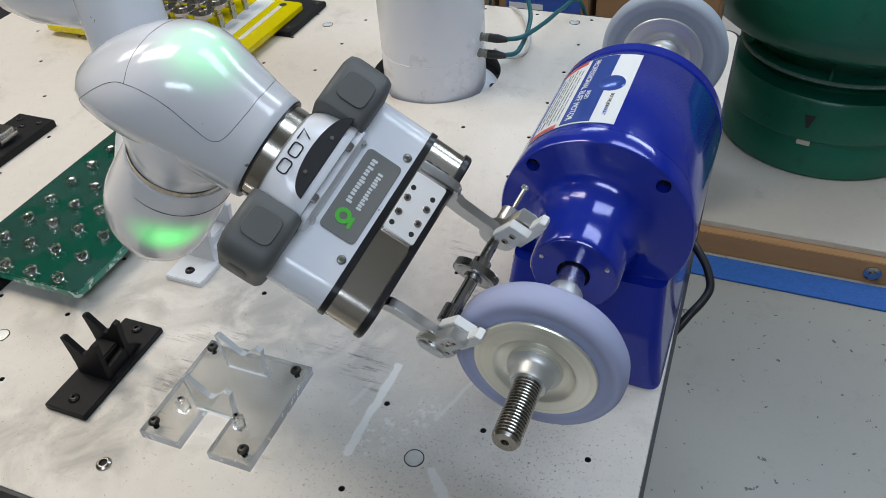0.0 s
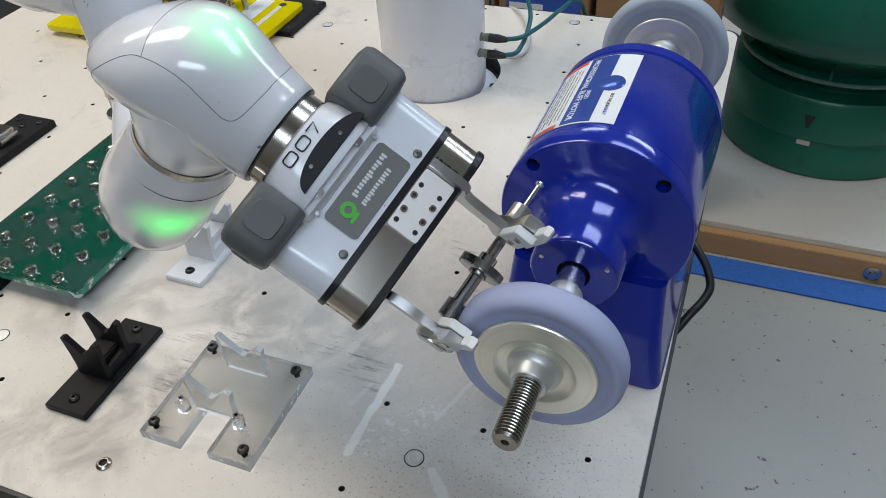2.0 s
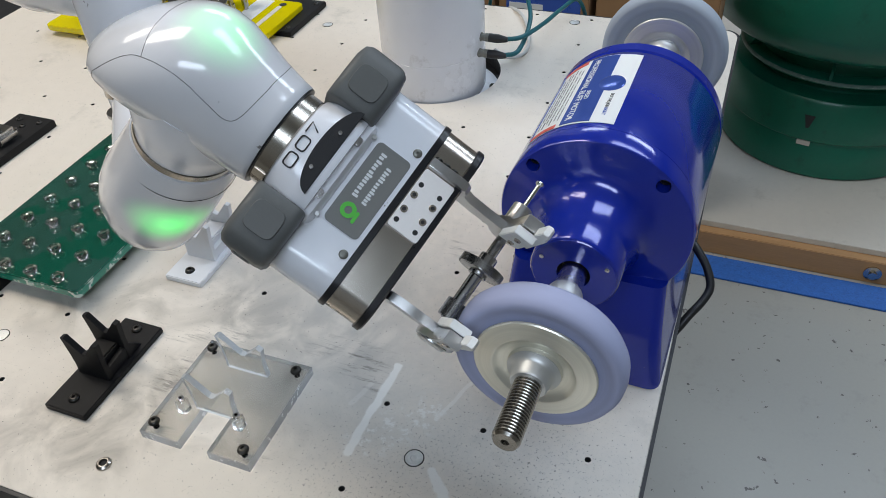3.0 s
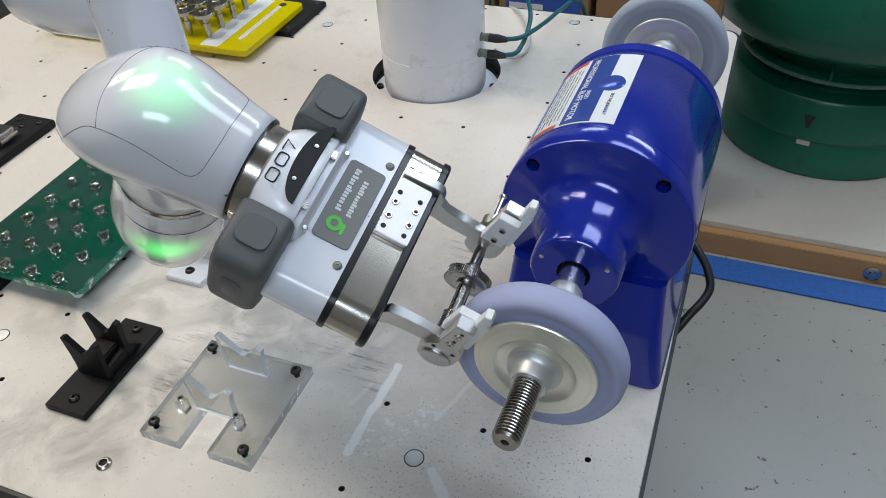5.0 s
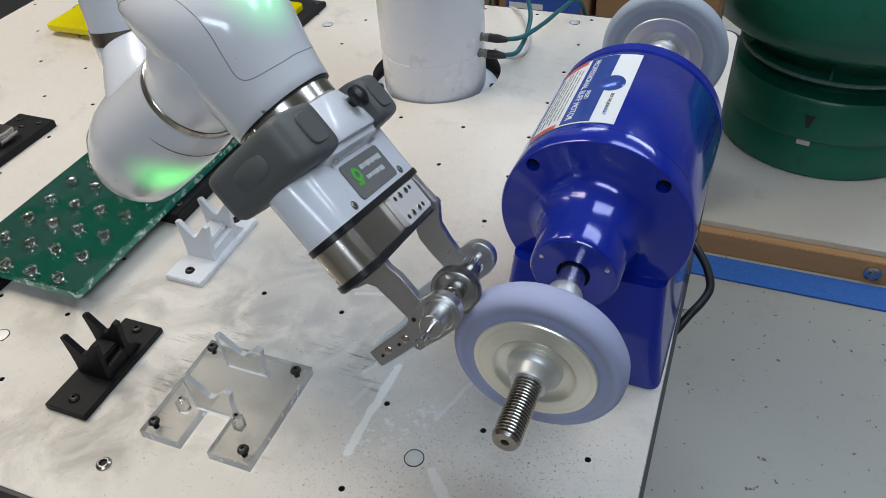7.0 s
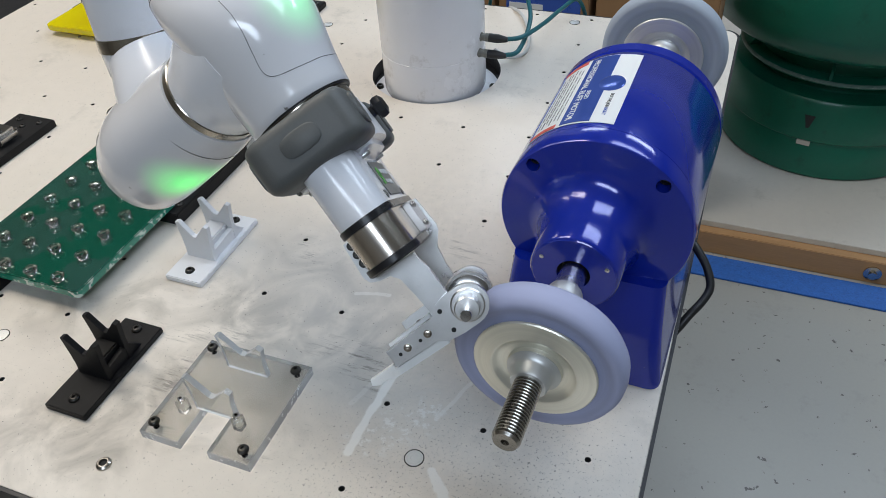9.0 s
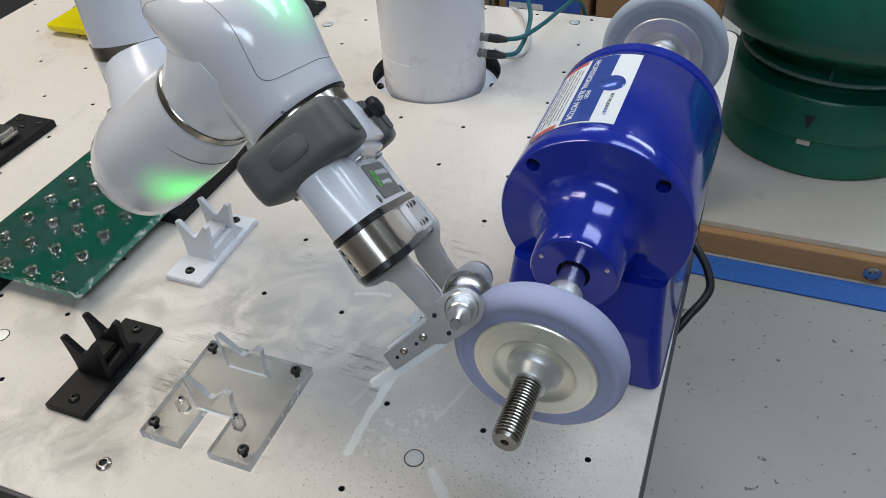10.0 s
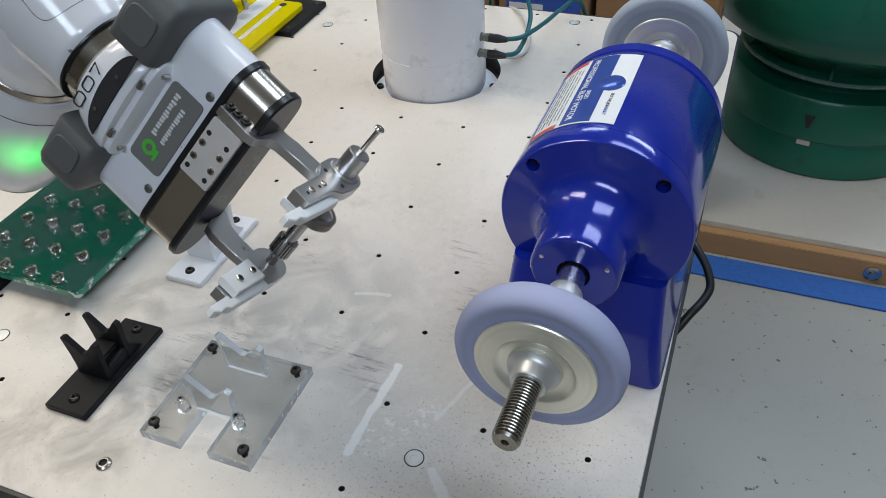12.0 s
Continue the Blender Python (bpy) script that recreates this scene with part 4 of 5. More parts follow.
def green_tray():
    top, th = 0.0300, 0.0115
    t = empty("green_tray", pose(-0.4835, 0.3, 0), "translucent green acrylic tray plate with rows of pegs", "tray")
    part("plate", prism(boxed(-0.0955, 0.0945, -0.1875, 0.2300, 0.006), top - th, top, 0.0012), M["green_acrylic"], t, "glossy green acrylic plate")
    sawn_edges(t.children[0], 2, "green_edge")
    for x0, x1, y0, y1, sy in ((0.058, 0.108, -0.020, 0.150, 0.0), (-0.100, -0.030, -0.215, -0.06, -0.198)):
        foot_bar(t, x0, x1, y0, y1, top - th - 0.0003)
        part("screw", button_screw(0.0055, Matrix.Translation((x1 - 0.010, sy, top - th - 0.0003))), M["screw"], t)
    for i in range(4):
        for j in range(10):
            x, y = -0.0615 + 0.0405 * i, -0.1365 - 0.0405 + 0.0405 * j
            if not -0.18 < y < 0.22:
                continue
            part("bush", lathe([(0.0052, 0.0005), (0.0052, 0.0048), (0.0076, 0.0058), (0.0079, 0.0074), (0.0072, 0.0084), (0.0040, 0.0084), (0.0036, 0.0070), (0.0036, 0.0005)], 20,  Matrix.Translation((x, y, top - 0.0004)), None, True), M["acrylic"], t, "clear peg bush")
            if y > 0.025 and not (i < 2 and y < 0.07):
                gear_blank(pose(-0.4835 + x, 0.3 + y, top - 0.0165))


green_tray()


def yellow_tray():
    top, th = 0.0220, 0.0110
    t = empty("yellow_tray", pose(-0.765, 0.80, 0), "bright yellow acrylic tray plate with slots and gear shafts", "tray")
    bm = prism(boxed(-0.214, 0.232, -0.100, 0.112, 0.012), top - th, top, 0.0012)
    part("plate", bm, M["yellow_acrylic"], t, "glossy yellow acrylic plate")
    part("slot", prism(boxed(0.190, 0.200, -0.06, 0.085, 0.0049), top + 0.0002, top + 0.0008), M["table"], t, "long open slot")
    part("frosted_strip", prism(boxed(0.135, 0.172, -0.095, 0.105, 0.002, 2), top + 0.0002, top + 0.0006), M["print_white"], t)
    part("slot_hole", lathe([(0.007, top + 0.0009), (0.007, top + 0.0013)], 20, Matrix.Translation((0.197, 0.092, 0))), M["hole"], t)
    for x0, x1, y0, y1 in ((0.17, 0.256, 0.010, 0.152), (-0.24, -0.17, 0.0, 0.14), (-0.02, 0.045, -0.112, -0.05)):
        foot_bar(t, x0, x1, y0, y1, top - th - 0.0003)
    for x, y in ((0.244, 0.026), (0.244, 0.135)):
        part("screw", button_screw(0.0055, Matrix.Translation((x, y, top - th - 0.0003))), M["screw"], t)
    for i in range(7):
        for j in range(4):
            gear_blank(pose(-0.875 + 0.041 * i, 0.735 + 0.041 * j, top - 0.0125))


yellow_tray()


def left_fixture():
    f = empty("bar_fixture", pose(-0.757, 0.37, 0), "black printed bar fixture with a clear holder", "fixture")
    part("base_plate", prism(boxed(-0.036, 0.036, -0.095, 0.066, 0.002, 2), 0, 0.012, 0.001), M["print_plastic"], f)
    part("holder", block(-0.020, 0.020, -0.030, 0.015, 0.012, 0.030, 0.006), M["gear"], f, "worn grey holder")
    part("lens", lathe([(0.009, 0.030), (0.009, 0.050), (0.007, 0.052), (0, 0.052)], 24, Matrix.Translation((-0.003, -0.01, 0))), M["acrylic"], f)
    for x, y in ((0.020, 0.050), (-0.020, 0.050), (0.0, 0.035)):
        part("screw", button_screw(0.005, Matrix.Translation((x, y, 0.012))), M["screw"], f)


left_fixture()

# ---- robot arm ----
BASE_AT = Vector((-0.198, 0.742, 0.0))
ROBOT = empty("robot_arm", Matrix.Translation(BASE_AT), "glossy white jointed robot arm with a two-finger gripper", "robot arm")
IN_ROBOT = Matrix.Translation(-BASE_AT)


def robot_base():
    b = part("base_column", lathe([(0.078, -0.016), (0.0825, -0.008), (0.0835, 0.0), (0.0832, 0.0595), (0.0826, 0.060), (0.0826, 0.0607), (0.0832, 0.0612), (0.0830, 0.62), (0.07, 0.68), (0.03, 0.72), (0, 0.725)], 96), M["base_white"], ROBOT, "white cylindrical base column with scuffs")
    part("mount_flange", lathe([(0.060, -0.034), (0.1045, -0.034), (0.1052, -0.032), (0.1052, -0.022), (0.1040, -0.020), (0.060, -0.018)], 64), M["base_white"], b)
    for k in range(6):
        a = radians(15 + 60 * k)
        part("flange_bolt", cap_screw(0.006, 0.006, Matrix.Translation((0.0945 * math.cos(a), 0.0945 * math.sin(a), -0.0200))), M["screw"], b)
    for z, dy in ((0.083, -0.004), (0.060, -0.012)):
        m = Matrix.Translation((0.080, dy, z)) @ turn("x")
        c = part("connector", lathe([(0.0070, 0.0), (0.0070, 0.004), (0.0058, 0.0045), (0.0058, 0.010), (0.0066, 0.0105), (0.0066, 0.016)], 20, m), M["hinge"], b, "steel threaded connector")
        part("boot", lathe([(0.0068, 0.0162), (0.0068, 0.030), (0.0050, 0.040), (0.0036, 0.046)], 20, m), M["cable"], b, "black cable boot")
    part("cable", tube(smooth_path([(0.120, -0.004, 0.083), (0.145, 0.010, 0.084), (0.160, 0.085, 0.075), (0.162, 0.185, 0.055), (0.170, 0.285, 0.030), (0.180, 0.33, -0.05), (0.180, 0.34, -0.2)]), 0.0036, 12), M["teal"], b, "teal signal cable")
    part("cable", tube(smooth_path([(0.120, -0.012, 0.060), (0.142, 0.000, 0.066), (0.140, 0.07, 0.085), (0.115, 0.13, 0.105), (0.09, 0.19, 0.12), (0.03, 0.27, 0.09), (-0.01, 0.31, -0.02), (-0.02, 0.32, -0.2)]), 0.0036, 12), M["teal"], b, "teal signal cable")
    part("cable", tube(smooth_path([(0.083, 0.06, 0.030), (0.105, 0.075, 0.012), (0.12, 0.12, 0.0045), (0.10, 0.20, 0.0045), (0.06, 0.27, 0.0045), (0.02, 0.31, -0.03), (0.01, 0.315, -0.2)]), 0.0030, 12), M["grey_cable"], b, "pale grey cable")


robot_base()


def wrist_head():
    """Local x faces the badge side, z points to the gripper, y runs from the pin end to the other."""
    secs = [stadium(0.0150, 0.078, -0.0455), stadium(0.0195, 0.0825, -0.0435), stadium(0.0205, 0.0835, -0.0405), stadium(0.0205, 0.0835, 0.0055)]
    h = part("wrist_head", loft(secs), M["white"], ROBOT, "white oval wrist head with grey grips")
    # humped neck on both sides
    part("neck", loft([oval(0.037, 0.037, -0.0785, 2.0, 48), oval(0.0400, 0.0420, -0.0765, 2.1, 48), oval(0.0412, 0.0470, -0.068, 2.4, 48), oval(0.0415, 0.0495, -0.056, 2.8, 48), oval(0.0415, 0.0500, -0.0435, 3.2, 48), oval(0.0405, 0.0490, -0.0415, 3.2, 48), oval(0.020, 0.048, -0.0405, 3.0, 48)]), M["white"], h, "white humped neck")
    part("neck_step", loft([oval(0.0335, 0.047, -0.0415, 6, 48), oval(0.0330, 0.046, -0.0365, 6, 48), oval(0.026, 0.045, -0.0335, 5, 48), oval(0.0195, 0.044, -0.0315, 5, 48)]), M["white"], h)
    # half-moon pad and clips
    moon = [(0.0365 * math.cos(radians(a)) - 0.006, -0.0455 - 0.0165 * math.sin(radians(a)) ** 0.8) for a in range(4, 177, 9)]
    to_x = Matrix(((0, 0, 1, 0), (1, 0, 0, 0), (0, 1, 0, 0), (0, 0, 0, 1)))
    part("half_moon_pad", prism(moon, 0.0410, 0.0424, 0.0004, to_x), M["foam"], h, "black half-moon foam pad")
    for y, z in ((-0.020, -0.0535), (0.012, -0.0555)):
        part("pad_stud", lathe([(0.0016, 0.0424), (0.0016, 0.0430), (0, 0.0431)], 12, Matrix.Translation((0, y, z)) @ turn("x")), M["gear"], h)
    for y in (-0.0242, 0.0228):
        part("clip", block(0.0330, 0.0372, y - 0.0035, y + 0.0035, -0.0425, -0.0375, 0.0008), M["gear"], h, "small chrome clip")
    for sg in (1, -1):
        for y in (-0.0365, 0.0345):
            part("corner_peg", lathe([(0.0022, 0), (0.0022, 0.006), (0.0016, 0.007), (0, 0.007)], 12, Matrix.Translation((sg * 0.0205, y, -0.0330)) @ turn("x" if sg > 0 else "-x")), M["alu"], h)
    # plain letters-high bars of the model mark on the neck
    for y, wd in ((0.0165, 0.0108), (0.0020, 0.0108)):
        part("mark", tube([(0.0412, q[0], q[1]) for q in boxed(y - wd / 2, y + wd / 2, -0.0735, -0.0660, 0.0024, 4)], 0.00062, 6, None, True), M["print_black"], h, "dark plain mark")
    part("mark", tube([(0.0409, -0.0060, -0.0735), (0.0409, -0.0150, -0.0735), (0.0412, -0.0105, -0.0660)], 0.00062, 6), M["print_black"], h, "dark plain mark")
    # badge plates
    for sg in (1, -1):
        fl = to_x if sg > 0 else Matrix.Rotation(math.pi, 4, "Z") @ to_x
        x0 = 0.0203
        part("badge_plate", prism(boxed(-0.0385, 0.0335, -0.0285, 0.0018, 0.004), x0, x0 + 0.0012, 0.0004, fl), M["pad_grey"], h, "grey badge plate")
        part("badge_ring", lathe([(0.0032, 0), (0.0062, 0), (0.0062, 0.0004), (0.0030, 0.0004)], 28, fl @ Matrix.Translation((0.0180, -0.0165, x0 + 0.0013)), None, True), M["logo_green"], h, "green round emblem")
        part("badge_dot", prism(boxed(0.0150, 0.0250, -0.0105, -0.0078, 0.0012, 2), x0 + 0.0013, x0 + 0.0017, 0, fl), M["logo_green"], h)
        for z0, hgt, ya, yb, wide in ((-0.0215, 0.0048, -0.0320, 0.0085, 0.0030), (-0.0120, 0.0042, -0.0250, 0.0085, 0.0026)):
            y = ya
            while y < yb - 0.001:
                part("badge_bar", prism(boxed(y, y + wide * 0.72, z0, z0 + hgt * random.choice((0.75, 0.8, 1.0)), 0.0006, 2), x0 + 0.0013, x0 + 0.0016, 0, fl), M["print_white"], h)
                y += wide * random.choice((0.95, 1.05, 1.2))
        for y in (-0.0480, 0.0465):
            part("screw", lathe([(0.0036, 0), (0.0036, 0.0006), (0.0028, 0.0012), (0.0010, 0.0012), (0.0010, 0.0004), (0, 0.0004)], 16, Matrix.Translation((sg * 0.0204, y, 0.0)) @ turn("x" if sg > 0 else "-x")), M["hinge"], h)
    # rubber grips
    for sg in (-1, 1):
        g = []
        for y, hx, hz, cz in ((0.0400, 0.0405, 0.0197, -0.0590), (0.0412, 0.0418, 0.0210, -0.0590), (0.060, 0.0420, 0.0211, -0.0590), (0.078, 0.0412, 0.0209, -0.0590), (0.0860, 0.0375, 0.0195, -0.0590), (0.0895, 0.0325, 0.0165, -0.0590), (0.0905, 0.0260, 0.0115, -0.0590)):
            g.append([(px, sg * y, cz + pz) for px, pz, _ in oval(hx, hz, 0, 7, 64)])
        grip = part("grip", loft(g), M["rubber"], h, "dark grey rubber grip", 60)
        b = [[(px, sg * (0.0845 + k), -0.0595 + pz) for px, pz, _ in oval(0.0150 - q, 0.0082 - q, 0, 3, 32)] for k, q in ((0.0, 0.0), (0.0066, 0.0), (0.0072, 0.0008))]
        part("grip_button", loft(b), M["rubber"], h)
        for sx in (1, -1):
            oc = [[(sx * (0.0420 + k), sg * 0.0615 + py, -0.0590 + pz) for py, pz, _ in oval(0.0120 - q, 0.0125 - q, 0, 4, 32)] for k, q in ((-0.004, 0.0), (0.0010, 0.0), (0.0016, 0.0005))]
            part("grip_pad", loft(oc), M["rubber"], h)
    # knob on the far side
    part("knob", lathe([(0.0045, 0), (0.0045, 0.006), (0.0085, 0.008), (0.0095, 0.011), (0.0088, 0.015), (0.0050, 0.017), (0, 0.0172)], 7, Matrix.Translation((-0.0380, 0.012, -0.062)) @ turn("-x")), M["black"], h, "black lobed knob")
    # gripper housing
    part("band", loft([stadium(0.0212, 0.0842, 0.0055), stadium(0.0218, 0.0848, 0.0060), stadium(0.0218, 0.0848, 0.0108), stadium(0.0212, 0.0842, 0.0112)]), M["black"], h, "black rubber band")
    part("housing", loft([stadium(0.0198, 0.0828, 0.0112), stadium(0.0198, 0.0828, 0.0375)]), M["steel"], h, "brushed steel gripper housing")
    part("band", loft([stadium(0.0212, 0.0842, 0.0375), stadium(0.0220, 0.0850, 0.0380), stadium(0.0220, 0.0850, 0.0425), stadium(0.0205, 0.0835, 0.0440)]), M["black"], h, "black rubber band")
    for sg in (1, -1):
        y0, y1 = (-0.0425, 0.0095) if sg > 0 else (-0.0095, 0.0425)
        fl = to_x if sg > 0 else Matrix.Scale(-1, 4, (1, 0, 0)) @ to_x
        pl = part("slide_plate", prism(boxed(y0, y1, 0.0118, 0.0385, 0.002, 3), 0.0199, 0.0255, 0.0005, fl), M["plate_alu"], h, "milled aluminium slide plate")
        ys = [-0.0293, -0.0200, -0.0070, 0.0027]
        for k, y in enumerate(ys):
            for z in (0.0158, 0.0330):
                yy = sg * y
                mm = Matrix.Translation((sg * 0.0252, yy, z)) @ turn("x" if sg > 0 else "-x")
                if k in (1, 2):
                    part("screw", cap_screw(0.0029, 0.0012, mm), M["steel"], h)
                    part("socket", lathe([(0.0016, 0.0013), (0.0016, 0.0015), (0, 0.0015)], 6, mm), M["hole"], h)
                else:
                    part("bore", lathe([(0.0021, 0.0001), (0.0021, 0.0005), (0, 0.0006)], 14, mm), M["hole"], h)
    # fingers
    up = Matrix(((1, 0, 0, 0), (0, 0, 1, 0), (0, 1, 0, 0), (0, 0, 0, 1)))
    near = [(0.0265, 0.0118), (0.0285, 0.0400), (0.0262, 0.0455), (0.0200, 0.0485), (0.0115, 0.0500), (0.0070, 0.0560), (0.0050, 0.0720), (0.0030, 0.0930), (-0.0020, 0.1000), (-0.0140, 0.0990), (-0.0150, 0.0870), (-0.0145, 0.0600), (-0.0120, 0.0500), (-0.0125, 0.0450), (0.0190, 0.0445), (0.0190, 0.0118)]
    for sg in (-1, 1):
        poly = near if sg < 0 else [(-x if z < 0.049 else x, z) for x, z in near]
        if sg > 0:
            poly = [(-0.0265, 0.0118), (-0.0285, 0.0400), (-0.0262, 0.0455), (-0.0230, 0.0490), (-0.0180, 0.0560), (-0.0155, 0.0720), (-0.0150, 0.0930), (-0.0120, 0.1000), (0.0020, 0.0990), (0.0045, 0.0930), (0.0060, 0.0720), (0.0060, 0.0560), (0.0030, 0.0480), (-0.0060, 0.0445), (-0.0190, 0.0445), (-0.0190, 0.0118)]
        y0, y1 = (-0.0525, -0.0450) if sg < 0 else (0.0450, 0.0525)
        part("finger", prism(poly, y0, y1, 0.0006, up), M["alu"], h, "bent milled aluminium finger")
        if sg < 0:
            for z in (0.0160, 0.0235, 0.0310):
                part("screw", cap_screw(0.0034, 0.0022, Matrix.Translation((0.0216, -0.0526, z)) @ turn("-y")), M["screw"], h)
            y0, y1 = -0.0575, -0.0470
        else:
            y0, y1 = 0.0470, 0.0575
        jaw = []
        for k in range(13):
            a = radians(90 + 180 * k / 12)
            jaw.append((-0.0225 + 0.0155 * math.cos(a), 0.0985 + 0.0155 * math.sin(a)))
        jaw += [(-0.0095, 0.0835), (-0.0030, 0.0855), (0.0050, 0.0915), (0.0460, 0.0925), (0.0460, 0.1065), (0.0110, 0.1075), (0.0030, 0.1125), (-0.0095, 0.1140)]
        part("jaw", prism(jaw, y0, y1, 0.0008, up), M["alu"], h, "bright machined jaw with a round end")
        part("jaw_cap", lathe([(0.0125, 0), (0.0125, 0.0012), (0.0115, 0.002), (0, 0.002)], 40, Matrix.Translation((-0.0225, y0 - 0.0001 if sg < 0 else y1 + 0.0001, 0.0985)) @ turn("-y" if sg < 0 else "y")), M["alu"], h)
        for x in (0.0133, 0.0310):
            ys_ = y0 - 0.0001 if sg < 0 else y1 + 0.0001
            part("screw", lathe([(0.0030, 0), (0.0030, 0.0005), (0.0023, 0.0010), (0.0008, 0.0010), (0.0008, 0.0003), (0, 0.0003)], 14, Matrix.Translation((x, ys_, 0.0990)) @ turn("-y" if sg < 0 else "y")), M["steel"], h)
            part("bore", lathe([(0.0014, 0.0), (0.0014, 0.0003), (0, 0.0004)], 10, Matrix.Translation((x + 0.007, ys_, 0.1000)) @ turn("-y" if sg < 0 else "y")), M["hole"], h)
        for x, z in ((-0.0033, 0.0909), (-0.0039, 0.1075)):
            part("bore", lathe([(0.0018, 0.0), (0.0018, 0.0003), (0, 0.0004)], 12, Matrix.Translation((x, y0 - 0.0001 if sg < 0 else y1 + 0.0001, z)) @ turn("-y" if sg < 0 else "y")), M["hole"], h)
        # white nylon pad along the jaw, with a stepped tip
        pad = [(0.0040, 0.1078), (0.0480, 0.1068), (0.0480, 0.1035), (0.0690, 0.1035), (0.0705, 0.1080), (0.0650, 0.1110), (0.0580, 0.1105), (0.0540, 0.1130), (0.0050, 0.1145)]
        pin0, pin1 = (-0.0520, -0.0440) if sg < 0 else (0.0440, 0.0520)
        part("nylon_pad", prism(pad, pin0, pin1, 0.0006, up), M["nylon"], h, "white nylon pad")
        lo, hi = (-0.0460, -0.0390) if sg < 0 else (0.0390, 0.0460)
        part("nylon_block", prism([(0.0060, 0.0890), (0.0440, 0.0905), (0.0440, 0.1076), (0.0060, 0.1082)], lo, hi, 0.0006, up), M["nylon"], h, "white nylon block")
        face = Matrix.Translation((0, hi if sg < 0 else lo, 0)) @ turn("y" if sg < 0 else "-y")
        for x in (0.0133, 0.0310):
            at = Matrix.Translation((x, 0, 0.0990)) @ face
            part("nut", lathe([(0.0030, 0.0001), (0.0030, 0.0014), (0.0026, 0.0018), (0.0015, 0.0018), (0.0014, 0.0004), (0, 0.0004)], 6, at), M["steel"], h)
            part("bore", lathe([(0.0014, 0.0005), (0.0014, 0.0008), (0, 0.0008)], 12, at), M["hole"], h)
    # collet and pin beside one jaw
    part("collet", lathe([(0.0090, 0.0550), (0.0090, 0.0770), (0.0082, 0.0778), (0.0024, 0.0780)], 28, Matrix.Translation((-0.0225, 0, 0.0985)) @ turn("-y")), M["alu"], h)
    part("pin", lathe([(0.0020, 0.0780), (0.0020, 0.1000), (0.0036, 0.1012), (0.0040, 0.1022), (0.0036, 0.1034), (0.0012, 0.1035), (0.0010, 0.1025), (0, 0.1025)], 18, Matrix.Translation((-0.0225, 0, 0.0985)) @ turn("-y")), M["chrome"], h, "thin steel pin")
    for sg in (-1, 1):
        part("centre_point", lathe([(0.0042, 0.0420), (0.0042, 0.0500)], 18, Matrix.Translation((-0.0225, 0, 0.0985)) @ turn("-y" if sg < 0 else "y")), M["gear"], h)
    return h


WRIST = wrist_head()

# half width in x, z, centre in x, half width in y: the shell's back is cut aslant
FOREARM_PROFILE = [(0.0410, -0.0905, 0.0, 0.0410), (0.0432, -0.0915, 0.0, 0.0432), (0.0440, -0.0980, 0.0, 0.0440), (0.0458, -0.115, -0.0015, 0.0458), (0.0490, -0.135, -0.0040, 0.0490), (0.0515, -0.152, -0.0060, 0.0515), (0.0515, -0.166, -0.0055, 0.0530), (0.0490, -0.180, -0.0025, 0.0535), (0.0450, -0.193, 0.0025, 0.0520), (0.0395, -0.206, 0.0090, 0.0485), (0.0320, -0.220, 0.0175, 0.0425), (0.0230, -0.232, 0.0255, 0.0335), (0.0140, -0.240, 0.0300, 0.0220), (0.0050, -0.2435, 0.0315, 0.0090)]


def on_barrel(path, lift=0.0):
    """Points on the forearm's skin from (z, angle in degrees from local x)."""
    pts = sorted((z, r, c, w) for r, z, c, w in FOREARM_PROFILE)
    zs = [p[0] for p in pts]
    out = []
    for z, a in path:
        r = float(np.interp(z, zs, [p[1] for p in pts])) + lift
        c = float(np.interp(z, zs, [p[2] for p in pts]))
        w = float(np.interp(z, zs, [p[3] for p in pts])) + lift
        out.append((c + r * math.cos(radians(a)), w * math.sin(radians(a)), z))
    return out


def seam(path, n=6):
    q = smooth_path([(z, a / 1000, 0) for z, a in path], n)
    return tube(on_barrel([(p.x, p.y * 1000) for p in q], 0.0), 0.00022, 6)


